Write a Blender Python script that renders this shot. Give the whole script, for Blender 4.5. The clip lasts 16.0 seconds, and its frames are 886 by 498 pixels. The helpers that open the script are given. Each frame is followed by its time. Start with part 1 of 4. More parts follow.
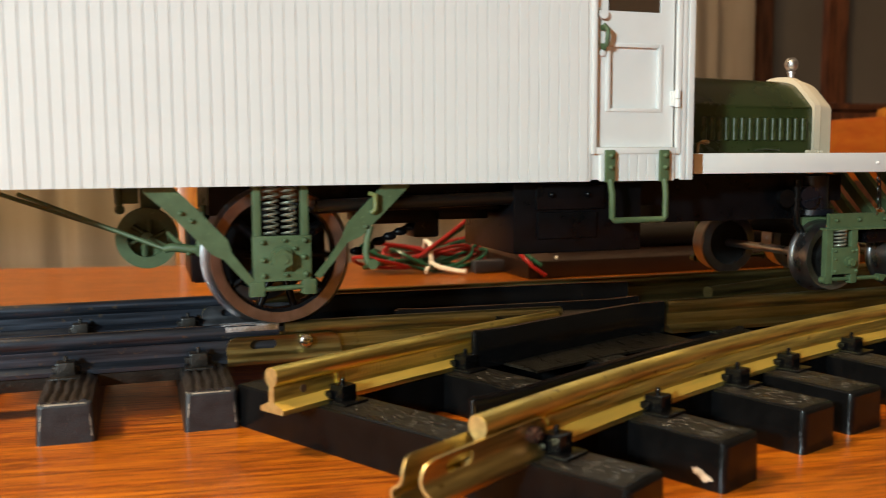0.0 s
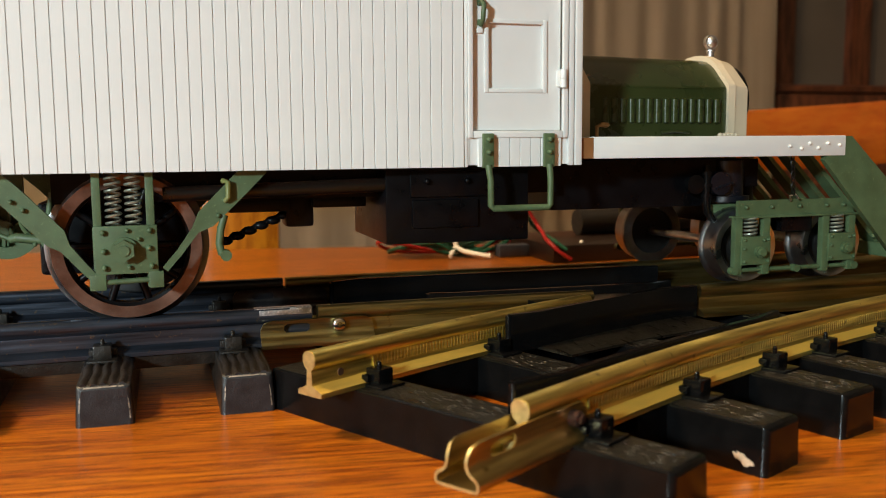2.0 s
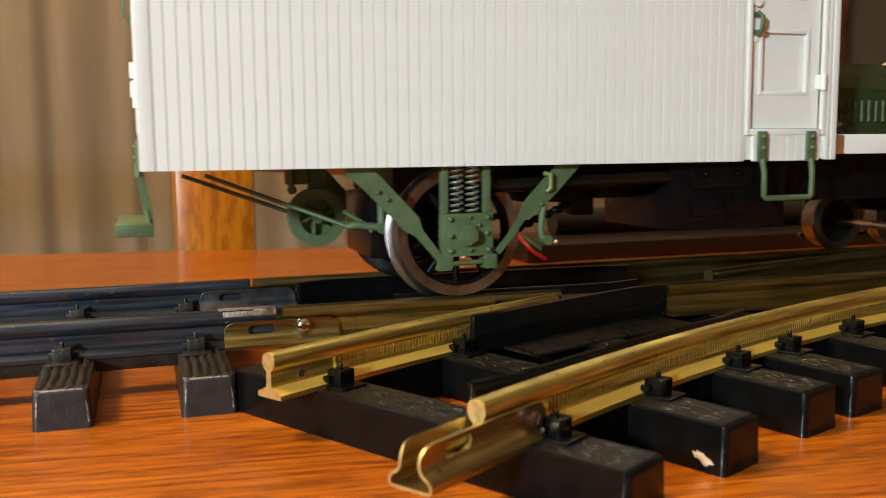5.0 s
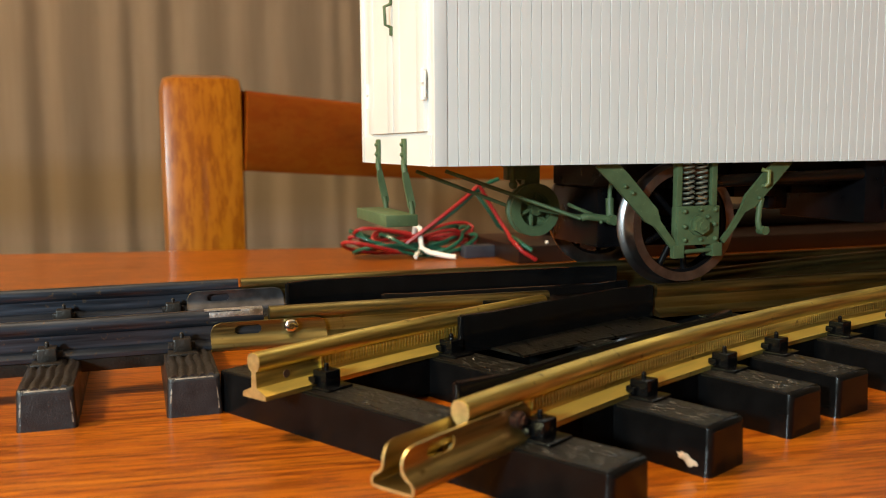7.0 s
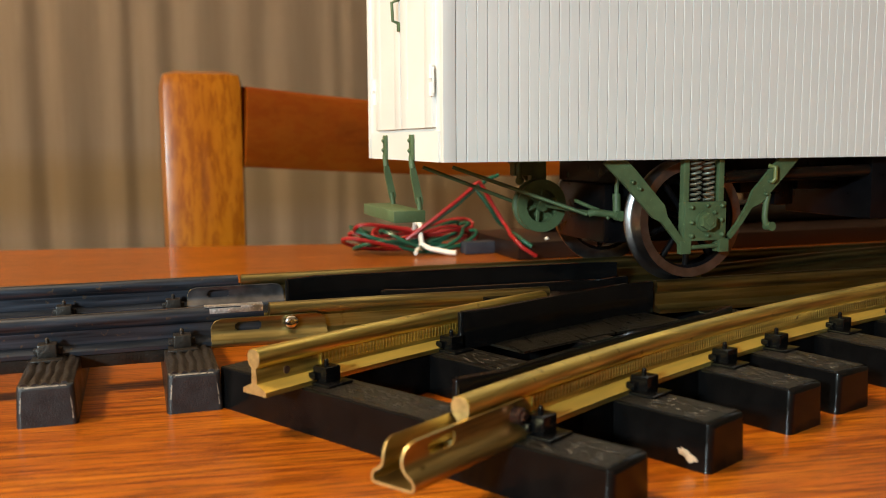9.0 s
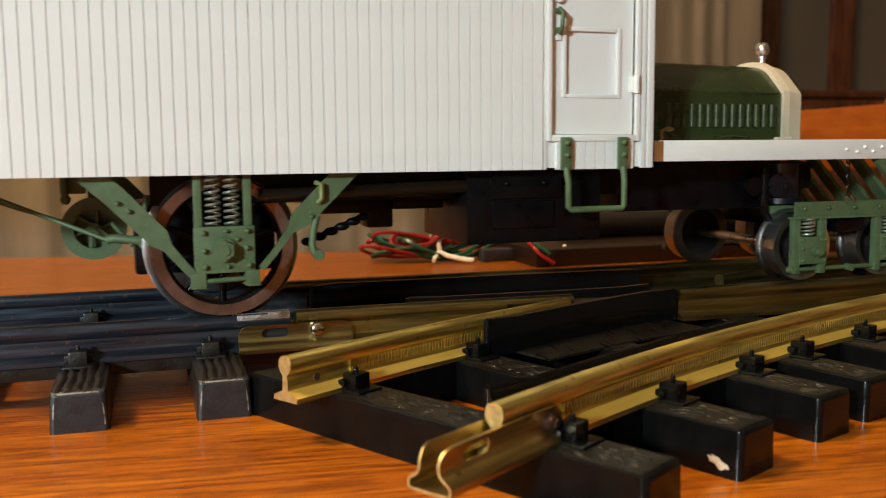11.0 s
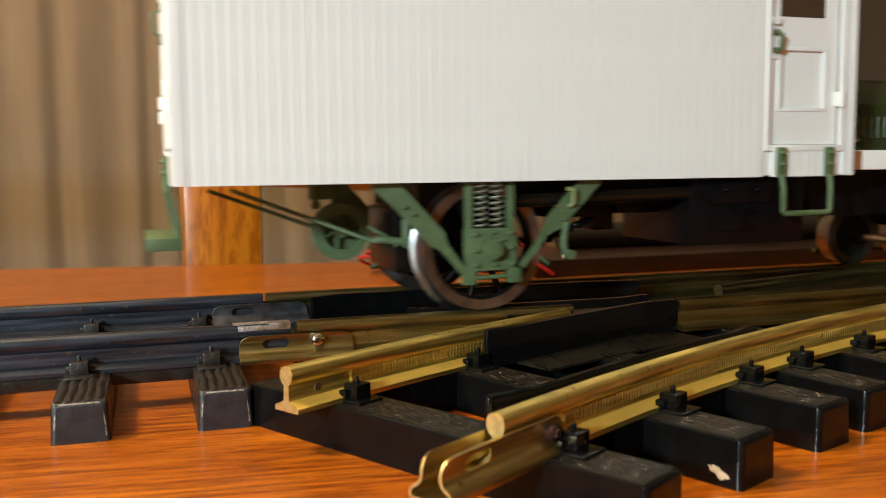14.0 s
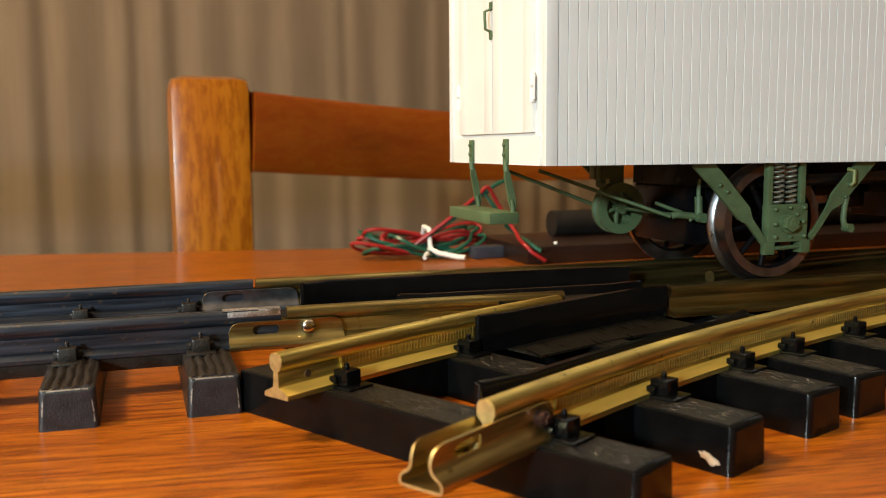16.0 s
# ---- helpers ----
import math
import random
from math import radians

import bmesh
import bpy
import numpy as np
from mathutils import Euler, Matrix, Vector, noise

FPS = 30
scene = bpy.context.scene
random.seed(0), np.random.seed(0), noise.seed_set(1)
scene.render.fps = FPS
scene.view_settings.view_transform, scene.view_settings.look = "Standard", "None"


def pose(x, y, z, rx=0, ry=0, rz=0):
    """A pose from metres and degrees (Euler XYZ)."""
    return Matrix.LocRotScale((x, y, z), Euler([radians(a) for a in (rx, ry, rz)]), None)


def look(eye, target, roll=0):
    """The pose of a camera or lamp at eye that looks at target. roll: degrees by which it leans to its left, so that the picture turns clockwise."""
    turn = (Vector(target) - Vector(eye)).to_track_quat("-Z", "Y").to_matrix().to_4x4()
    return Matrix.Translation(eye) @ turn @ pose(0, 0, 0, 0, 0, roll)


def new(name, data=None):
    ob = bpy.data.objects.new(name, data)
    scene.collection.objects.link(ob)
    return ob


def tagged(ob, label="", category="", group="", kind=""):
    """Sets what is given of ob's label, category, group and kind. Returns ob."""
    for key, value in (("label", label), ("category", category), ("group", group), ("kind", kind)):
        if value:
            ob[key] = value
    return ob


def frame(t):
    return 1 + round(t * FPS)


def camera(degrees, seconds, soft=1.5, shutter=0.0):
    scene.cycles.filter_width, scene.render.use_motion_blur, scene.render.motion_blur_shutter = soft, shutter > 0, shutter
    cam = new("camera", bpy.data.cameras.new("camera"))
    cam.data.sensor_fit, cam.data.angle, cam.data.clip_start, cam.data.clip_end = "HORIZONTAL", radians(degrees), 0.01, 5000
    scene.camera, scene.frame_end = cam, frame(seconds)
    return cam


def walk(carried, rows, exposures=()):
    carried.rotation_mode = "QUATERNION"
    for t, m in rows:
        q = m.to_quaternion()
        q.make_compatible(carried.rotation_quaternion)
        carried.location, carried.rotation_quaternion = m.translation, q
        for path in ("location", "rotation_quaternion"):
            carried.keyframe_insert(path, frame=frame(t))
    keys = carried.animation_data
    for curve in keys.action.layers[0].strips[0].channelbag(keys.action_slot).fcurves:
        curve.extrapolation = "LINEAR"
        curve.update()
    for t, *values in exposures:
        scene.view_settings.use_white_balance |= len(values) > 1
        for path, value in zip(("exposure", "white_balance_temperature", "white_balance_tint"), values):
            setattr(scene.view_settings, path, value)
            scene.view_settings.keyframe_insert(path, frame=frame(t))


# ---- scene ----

def view(yaw, pitch):
    a, b = radians(yaw), radians(pitch)
    return Vector((-math.sin(a) * math.cos(b), math.cos(a) * math.cos(b), math.sin(b)))


cam = camera(52.46, 16.0, soft=1.0, shutter=0.5)
cam.data.dof.use_dof, cam.data.dof.focus_distance, cam.data.dof.aperture_fstop = True, 0.215, 32.0
walk(cam, [(t, look(Vector(e), Vector(e) + view(yaw, pitch), roll)) for t, e, yaw, pitch, roll in [
    (0.0, (-0.0041, -0.2329, 0.0541), -18.38, -5.63, -0.32),
    (0.3, (-0.0071, -0.2317, 0.0542), -17.21, -5.75, -0.56),
    (0.5, (-0.0077, -0.2318, 0.0539), -17.29, -6.15, -0.45),
    (1.0, (-0.0076, -0.2313, 0.0540), -17.31, -6.75, -0.42),
    (1.5, (-0.0076, -0.2315, 0.0539), -17.29, -6.62, -0.47),
    (2.0, (-0.0076, -0.2313, 0.0539), -17.32, -6.61, -0.46),
    (2.5, (-0.0077, -0.2317, 0.0540), -17.30, -6.46, -0.46),
    (3.0, (-0.0077, -0.2318, 0.0540), -17.32, -6.23, -0.50),
    (3.5, (-0.0078, -0.2320, 0.0540), -17.38, -6.12, -0.48),
    (4.0, (-0.0064, -0.2313, 0.0538), -17.71, -6.57, -0.48),
    (6.3, (-0.0018, -0.2317, 0.0535), -18.78, -6.50, -0.42),
    (6.5, (-0.0019, -0.2317, 0.0535), -18.79, -6.51, -0.40),
    (7.0, (-0.0019, -0.2317, 0.0535), -18.79, -6.54, -0.39),
    (7.5, (-0.0019, -0.2317, 0.0535), -18.79, -6.57, -0.40),
    (8.5, (-0.0019, -0.2317, 0.0535), -18.79, -6.57, -0.40),
    (9.0, (-0.0019, -0.2316, 0.0535), -18.79, -6.79, -0.39),
    (11.5, (-0.0061, -0.2317, 0.0539), -18.02, -6.22, -0.49),
    (12.0, (-0.0062, -0.2318, 0.0540), -18.05, -6.19, -0.49),
    (12.5, (-0.0063, -0.2318, 0.0539), -18.08, -6.14, -0.50),
    (13.0, (-0.0063, -0.2320, 0.0539), -18.07, -5.86, -0.51),
    (13.5, (-0.0063, -0.2319, 0.0539), -18.26, -5.89, -0.49),
    (14.0, (-0.0061, -0.2322, 0.0538), -18.20, -5.63, -0.51),
    (14.5, (-0.0062, -0.2320, 0.0538), -18.30, -5.63, -0.47),
    (15.0, (-0.0058, -0.2319, 0.0536), -18.58, -5.85, -0.45),
    (15.5, (-0.0057, -0.2317, 0.0536), -18.66, -5.91, -0.44),
    (16.0, (-0.0055, -0.2313, 0.0535), -18.69, -6.48, -0.39)]],
    exposures=[(0.0, 0.15), (0.8, 0.0), (3.5, 0.02), (4.0, 0.16), (5.2, 0.14), (6.5, 0.06), (9.0, 0.0), (13.2, 0.0), (14.0, 0.18), (15.0, 0.12), (15.8, 0.0), (16.0, 0.0)])

# ---- light: a warm lamp beside the table, a ceiling lamp, dim room ----
world = bpy.data.worlds.new("room_dim")
scene.world = world
world.use_nodes = True
world.node_tree.nodes["Background"].inputs[0].default_value = (1.0, 0.85, 0.7, 1)
world.node_tree.nodes["Background"].inputs[1].default_value = 0.015


def lamp(name, eye, target, size, watts, colour):
    data = bpy.data.lights.new(name, "AREA")
    data.shape, data.size, data.energy, data.color = "DISK", size, watts, colour
    ob = new(name, data)
    ob.matrix_world = look(eye, target)
    return ob


lamp("standing_lamp_light", (-0.58, -0.62, 0.262), (0.0, 0, 0.03), 0.07, 8.1, (0.775, 0.97, 1.0))
bulb = bpy.data.lights.new("ceiling_lamp_light", "POINT")
bulb.energy, bulb.shadow_soft_size, bulb.color = 76.0, 0.11, (1.0, 0.75, 0.45)
new("ceiling_lamp_light", bulb).location = (-0.74, -0.035, 1.08)


# ---- materials ----
def node_mat(name):
    m = bpy.data.materials.new(name)
    m.use_nodes = True
    nt = m.node_tree
    return m, nt, nt.nodes["Principled BSDF"]


def link(nt, a, b):
    nt.links.new(a, b)


def noise_node(nt, scale, detail=4.0, stretch=(1, 1, 1), turn=0.0, rough=0.55):
    tc = nt.nodes.new("ShaderNodeTexCoord")
    spin = nt.nodes.new("ShaderNodeMapping")
    spin.inputs["Rotation"].default_value = (0, 0, turn)
    mp = nt.nodes.new("ShaderNodeMapping")
    mp.inputs["Scale"].default_value = stretch
    n = nt.nodes.new("ShaderNodeTexNoise")
    n.inputs["Scale"].default_value, n.inputs["Detail"].default_value = scale, detail
    n.inputs["Roughness"].default_value = rough
    link(nt, tc.outputs["Object"], spin.inputs[0])
    link(nt, spin.outputs[0], mp.inputs[0])
    link(nt, mp.outputs[0], n.inputs["Vector"])
    return n


def ramp(nt, src, stops):
    r = nt.nodes.new("ShaderNodeValToRGB")
    els = r.color_ramp.elements
    while len(els) < len(stops):
        els.new(0.5)
    for e, (p, c) in zip(els, stops):
        e.position = p
        e.color = (*c, 1) if len(c) == 3 else c
    link(nt, src, r.inputs[0])
    return r


def surface(name, col, rough=0.5, metal=0.0, var=0.2, scale=150, fine=1800, bump=0.15, col2=None, wear=0.0, coat=0.0, spec=0.5, stretch=(1, 1, 1)):
    """Paint, plastic or metal: blotches at one scale, grain at another, an optional second colour where it is worn."""
    m, nt, p = node_mat(name)
    n1, n2 = noise_node(nt, scale, 5, stretch), noise_node(nt, fine, 3)
    lo = tuple(c * (1 - var) for c in col)
    hi = tuple(min(1, c * (1 + var)) for c in col)
    r1 = ramp(nt, n1.outputs[0], [(0.3, lo), (0.7, hi)])
    out = r1.outputs[0]
    if col2:
        mask = ramp(nt, n2.outputs[0], [(0.62 - wear, (0, 0, 0)), (0.72 - wear * 0.6, (1, 1, 1))])
        mix = nt.nodes.new("ShaderNodeMix")
        mix.data_type = "RGBA"
        link(nt, mask.outputs[0], mix.inputs[0])
        link(nt, out, mix.inputs[6])
        mix.inputs[7].default_value = (*col2, 1)
        out = mix.outputs[2]
    link(nt, out, p.inputs["Base Color"])
    rr = ramp(nt, n1.outputs[0], [(0.25, (rough * 0.8,) * 3), (0.75, (min(1, rough * 1.25),) * 3)])
    link(nt, rr.outputs[0], p.inputs["Roughness"])
    p.inputs["Metallic"].default_value = metal
    p.inputs["Coat Weight"].default_value = coat
    p.inputs["Specular IOR Level"].default_value = spec
    if bump:
        b = nt.nodes.new("ShaderNodeBump")
        b.inputs["Strength"].default_value, b.inputs["Distance"].default_value = bump, 0.0003
        link(nt, n2.outputs[0], b.inputs["Height"])
        link(nt, b.outputs[0], p.inputs["Normal"])
    return m


def wood(name, dark, mid, light, turn=0.0, long=2.5, across=42.0, rough=0.15, coat=0.6, bump=0.06, axis=0, pore=0.3, streak=None):
    m, nt, p = node_mat(name)
    def along(a, b):
        s = [b, b, b]
        s[axis] = a
        return tuple(s)
    n1 = noise_node(nt, 1.0, 6, along(long, across), turn, 0.6)
    n2 = noise_node(nt, 1.0, 4, along(long * 6, across * 4.5), turn, 0.7)
    n3 = noise_node(nt, 1.0, 2, along(long * 0.7, across * 0.2), turn)
    r1 = ramp(nt, n1.outputs[0], [(0.30, dark), (0.46, mid), (0.70, light)])
    r2 = ramp(nt, n2.outputs[0], [(0.41, (pore, pore * 0.8, pore * 0.65)), (0.55, (1, 1, 1))])
    r3 = ramp(nt, n3.outputs[0], [(0.3, (0.78, 0.74, 0.72)), (0.7, (1.1, 1.1, 1.1))])
    out = r1.outputs[0]
    layers = [r2, r3]
    if streak:
        n4 = noise_node(nt, 1.0, 3, along(long * 0.3, across * 1.6), turn, 0.6)
        layers.append(ramp(nt, n4.outputs[0], [(0.36, (streak, streak * 0.8, streak * 0.7)), (0.43, (1, 1, 1))]))
    for r in layers:
        mx = nt.nodes.new("ShaderNodeMix")
        mx.data_type, mx.blend_type = "RGBA", "MULTIPLY"
        mx.inputs[0].default_value = 0.88
        link(nt, out, mx.inputs[6])
        link(nt, r.outputs[0], mx.inputs[7])
        out = mx.outputs[2]
    link(nt, out, p.inputs["Base Color"])
    p.inputs["Roughness"].default_value = rough + 0.2
    p.inputs["Specular IOR Level"].default_value = 0.3
    p.inputs["Coat Weight"].default_value, p.inputs["Coat Roughness"].default_value = coat, rough
    b = nt.nodes.new("ShaderNodeBump")
    b.inputs["Strength"].default_value, b.inputs["Distance"].default_value = bump, 0.0004
    link(nt, n2.outputs[0], b.inputs["Height"])
    link(nt, b.outputs[0], p.inputs["Normal"])
    return m


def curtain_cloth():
    """Taupe cloth with fine weave; a soft-edged ochre band paints in the table's bounce light."""
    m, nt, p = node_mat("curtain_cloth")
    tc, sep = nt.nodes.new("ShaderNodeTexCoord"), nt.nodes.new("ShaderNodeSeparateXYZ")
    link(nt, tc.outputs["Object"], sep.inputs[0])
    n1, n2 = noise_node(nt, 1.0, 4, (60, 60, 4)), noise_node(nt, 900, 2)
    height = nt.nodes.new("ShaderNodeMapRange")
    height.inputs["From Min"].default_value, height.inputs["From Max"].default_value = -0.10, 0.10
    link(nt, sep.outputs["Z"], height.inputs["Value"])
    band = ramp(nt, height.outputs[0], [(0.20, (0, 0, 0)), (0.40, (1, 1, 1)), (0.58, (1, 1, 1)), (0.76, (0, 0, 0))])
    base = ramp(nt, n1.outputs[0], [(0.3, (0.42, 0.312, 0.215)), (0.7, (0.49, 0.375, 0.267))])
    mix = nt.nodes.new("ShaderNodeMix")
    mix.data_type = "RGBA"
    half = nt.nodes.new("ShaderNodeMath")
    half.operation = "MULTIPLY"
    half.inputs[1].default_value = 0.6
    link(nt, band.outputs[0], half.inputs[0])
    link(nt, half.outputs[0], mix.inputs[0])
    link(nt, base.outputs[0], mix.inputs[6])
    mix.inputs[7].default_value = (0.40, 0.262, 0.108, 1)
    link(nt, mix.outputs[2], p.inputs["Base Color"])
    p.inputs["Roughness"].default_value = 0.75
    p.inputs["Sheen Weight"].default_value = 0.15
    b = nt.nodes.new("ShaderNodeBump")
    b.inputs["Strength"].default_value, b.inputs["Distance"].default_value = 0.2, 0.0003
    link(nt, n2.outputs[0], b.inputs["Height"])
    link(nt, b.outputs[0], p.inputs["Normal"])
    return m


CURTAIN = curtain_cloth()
TABLE_WOOD = wood("table_wood", (0.37, 0.088, 0.0045), (0.45, 0.118, 0.005), (0.60, 0.196, 0.009), radians(-5), 15.0, 420.0, 0.15, 0.30, pore=0.30, streak=0.58)
CHAIR_WOOD = wood("chair_wood", (0.30, 0.085, 0.004), (0.40, 0.128, 0.005), (0.47, 0.165, 0.008), 0, 9.0, 60.0, 0.11, 0.9, axis=2, pore=0.62)
RAIL_WOOD = wood("chair_rail_wood", (0.28, 0.062, 0.004), (0.37, 0.085, 0.005), (0.44, 0.110, 0.007), 0, 3.0, 40.0, 0.2, 0.5, pore=0.9)
DARK_WOOD = wood("dark_wood", (0.060, 0.018, 0.008), (0.12, 0.036, 0.014), (0.16, 0.052, 0.021), 0, 3.0, 40.0, 0.3, 0.3, axis=2)
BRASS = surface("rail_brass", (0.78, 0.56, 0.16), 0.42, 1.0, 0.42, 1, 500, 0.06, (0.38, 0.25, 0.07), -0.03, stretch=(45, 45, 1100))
FOOT_BRASS = surface("gleaming_foot_brass", (0.78, 0.49, 0.085), 0.45, 0.35, 0.15, 1, 500, 0.1, stretch=(45, 45, 1100))
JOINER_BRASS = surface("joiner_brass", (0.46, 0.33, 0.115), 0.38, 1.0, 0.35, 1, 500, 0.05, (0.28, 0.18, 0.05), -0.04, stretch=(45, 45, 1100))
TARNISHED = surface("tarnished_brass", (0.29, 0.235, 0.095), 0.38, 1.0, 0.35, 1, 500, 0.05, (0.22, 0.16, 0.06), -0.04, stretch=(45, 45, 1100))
BRASS_CUT = surface("cut_brass", (0.70, 0.53, 0.23), 0.45, 0.9, 0.15, 900, 3000, 0.2)
STEEL_RAIL = surface("blackened_rail", (0.058, 0.068, 0.092), 0.34, 0.8, 0.5, 1, 700, 0.12, (0.16, 0.12, 0.085), -0.02, stretch=(40, 40, 1000))
GREY_JOINER = surface("dull_grey_metal", (0.10, 0.10, 0.11), 0.40, 0.8, 0.3, 300, 1500, 0.1)
BARE_STEEL = surface("bare_metal", (0.55, 0.55, 0.56), 0.42, 1.0, 0.3, 500, 1500, 0.3, (0.85, 0.85, 0.85), 0.1)
DARK_TYRE = surface("darker_tyre_steel", (0.30, 0.30, 0.31), 0.32, 1.0, 0.25, 200, 1500, 0.05)
WHEEL_DARK = surface("dark_wheel_disc", (0.030, 0.028, 0.027), 0.40, 0.6, 0.3, 200, 1500, 0.05)
TYRE_STEEL = surface("tyre_steel", (0.52, 0.52, 0.53), 0.30, 1.0, 0.2, 200, 1500, 0.05)
RIM_BROWN = surface("rusty_rim", (0.20, 0.125, 0.095), 0.36, 0.85, 0.35, 220, 1500, 0.1, (0.20, 0.16, 0.14), -0.02)
BLACK_PLASTIC = surface("black_plastic", (0.0035, 0.0034, 0.0036), 0.16, 0.0, 0.3, 200, 1400, 0.04, spec=0.2)
# the pale second colour is dust plus painted golden glints of the grain
TIE_TOP = surface("dust_glint_black_plastic", (0.010, 0.0085, 0.006), 0.30, 0.0, 0.7, 1, 1500, 1.0, (0.11, 0.08, 0.05), -0.05, spec=0.35, stretch=(1100, 110, 1100))
OLD_TIE = surface("weathered_tie_plastic", (0.014, 0.010, 0.0075), 0.40, 0.0, 0.5, 260, 1800, 0.5, (0.15, 0.10, 0.06), -0.045)
LIT_END = surface("scratched_lit_plastic", (0.019, 0.020, 0.023), 0.38, 0.0, 0.35, 300, 2600, 0.4, (0.15, 0.14, 0.13), -0.085)
WHITE_PAINT = surface("white_paint", (0.745, 0.75, 0.735), 0.42, 0.0, 0.03, 60, 1400, 0.06)
CREAM_PAINT = surface("cream_paint", (0.52, 0.45, 0.34), 0.42, 0.0, 0.05, 100, 1400, 0.06)
GREEN_PAINT = surface("green_paint", (0.074, 0.116, 0.052), 0.55, 0.0, 0.18, 250, 1500, 0.1, (0.13, 0.19, 0.09), -0.02)
HOOD_GREEN = surface("hood_green", (0.026, 0.036, 0.010), 0.28, 0.0, 0.10, 80, 1500, 0.03)
CHASSIS_BLACK = surface("chassis_black", (0.0032, 0.0032, 0.0040), 0.30, 0.0, 0.4, 200, 1500, 0.1, spec=0.16)
SPRING_STEEL = surface("spring_steel", (0.30, 0.32, 0.26), 0.32, 0.55, 0.2, 400, 1500, 0.0)
BELT_BLACK = surface("belt_black", (0.009, 0.007, 0.006), 0.5, 0.0, 0.3, 400, 1500, 0.1)
RED_WIRE = surface("red_wire", (0.30, 0.013, 0.014), 0.35, 0.0, 0.1, 300, 1500, 0.0)
GREEN_WIRE = surface("green_wire", (0.008, 0.085, 0.050), 0.35, 0.0, 0.1, 300, 1500, 0.0)
WHITE_TIE = surface("white_twist_tie", (0.80, 0.78, 0.74), 0.5, 0.0, 0.05, 300, 1500, 0.1)
WORN = surface("rubbed_plastic", (0.34, 0.28, 0.22), 0.5, 0.0, 0.5, 500, 1800, 0.3, (0.03, 0.025, 0.02), 0.12)
CHIP_WHITE = surface("bare_scuff", (0.75, 0.60, 0.45), 0.7, 0.0, 0.15, 600, 2500, 0.3)
SHAFT_BROWN = surface("dark_shaft", (0.004, 0.003, 0.0025), 0.3, 0.0, 0.3, 60, 700, 0.1)
SCREW_DARK = surface("dark_screw", (0.10, 0.055, 0.045), 0.22, 0.8, 0.2, 300, 1500, 0.0)
CEILING_WHITE = surface("ceiling_paint", (0.78, 0.75, 0.70), 0.9, 0.0, 0.03, 3, 200, 0.1)
CHROME = surface("bright_screw", (0.75, 0.75, 0.75), 0.16, 1.0, 0.1, 300, 1500, 0.0)
BOX_BROWN = surface("brown_plastic", (0.014, 0.007, 0.005), 0.35, 0.0, 0.3, 60, 700, 0.1)
WALL_PAINT = surface("wall_paint", (0.33, 0.29, 0.24), 0.9, 0.0, 0.05, 3, 200, 0.1)
FLOOR_CARPET = surface("floor_carpet", (0.16, 0.12, 0.09), 0.95, 0.0, 0.2, 30, 500, 0.4)
PANE_GREY = surface("hazy_pane", (0.10, 0.08, 0.065), 0.35, 0.0, 0.2, 4, 60, 0.02)
WINDOW_DARK = surface("tinted_window", (0.06, 0.035, 0.02), 0.15, 0.0, 0.2, 100, 900, 0.0)
GREY_PLASTIC = surface("slate_plastic", (0.035, 0.040, 0.055), 0.4, 0.0, 0.2, 200, 900, 0.1)


# ---- mesh helpers (lengths in millimetres) ----
MM = 0.001
LIFT = 0.0
SHIFT = 0.0
FLAT = 9  # marks the plane faces of a box until its mesh is made


def box(bm, x0, x1, y0, y1, z0, z1, bevel=0.0, m=None):
    r = bmesh.ops.create_cube(bm, size=1.0)
    vs = r["verts"]
    for v in vs:
        v.co = Vector(((x0 + x1) / 2 + v.co.x * (x1 - x0), (y0 + y1) / 2 + v.co.y * (y1 - y0), (z0 + z1) / 2 + v.co.z * (z1 - z0)))
        if m:
            v.co = m @ v.co
    for f in {f for v in vs for f in v.link_faces}:
        f.material_index = FLAT
    if bevel:
        es = list({e for v in vs for e in v.link_edges})
        rounded = bmesh.ops.bevel(bm, geom=es, offset=bevel, segments=2, affect="EDGES", profile=0.6)
        for f in rounded["faces"]:
            f.material_index = 0


AXES = {"x": Matrix.Rotation(radians(90), 4, "Y"), "y": Matrix.Rotation(radians(90), 4, "X"), "z": Matrix.Identity(4)}


def cyl(bm, c, axis, r, h, seg=20, r2=None):
    m = Matrix.Translation(c) @ AXES[axis]
    bmesh.ops.create_cone(bm, cap_ends=True, segments=seg, radius1=r, radius2=r if r2 is None else r2, depth=h, matrix=m)


def ball(bm, c, r, seg=10, squash=(1, 1, 1)):
    bmesh.ops.create_uvsphere(bm, u_segments=seg, v_segments=max(5, seg // 2), radius=r, matrix=Matrix.Translation(c) @ Matrix.Diagonal((*squash, 1)))


def sweep(bm, pts, prof, caps=True):
    """A profile (across, up) carried along points (x, y, z), upright."""
    rings = []
    n = len(pts)
    for i, p in enumerate(pts):
        a, b = Vector(pts[max(0, i - 1)]), Vector(pts[min(n - 1, i + 1)])
        d = (b - a).normalized()
        side = Vector((d.y, -d.x, 0)).normalized()
        up = side.cross(d)
        rings.append([bm.verts.new(Vector(p) + side * u + up * v) for u, v in prof])
    k = len(prof)
    for i in range(n - 1):
        for j in range(k):
            bm.faces.new((rings[i][j], rings[i][(j + 1) % k], rings[i + 1][(j + 1) % k], rings[i + 1][j]))
    if caps:
        bm.faces.new(rings[0][::-1])
        bm.faces.new(rings[-1])


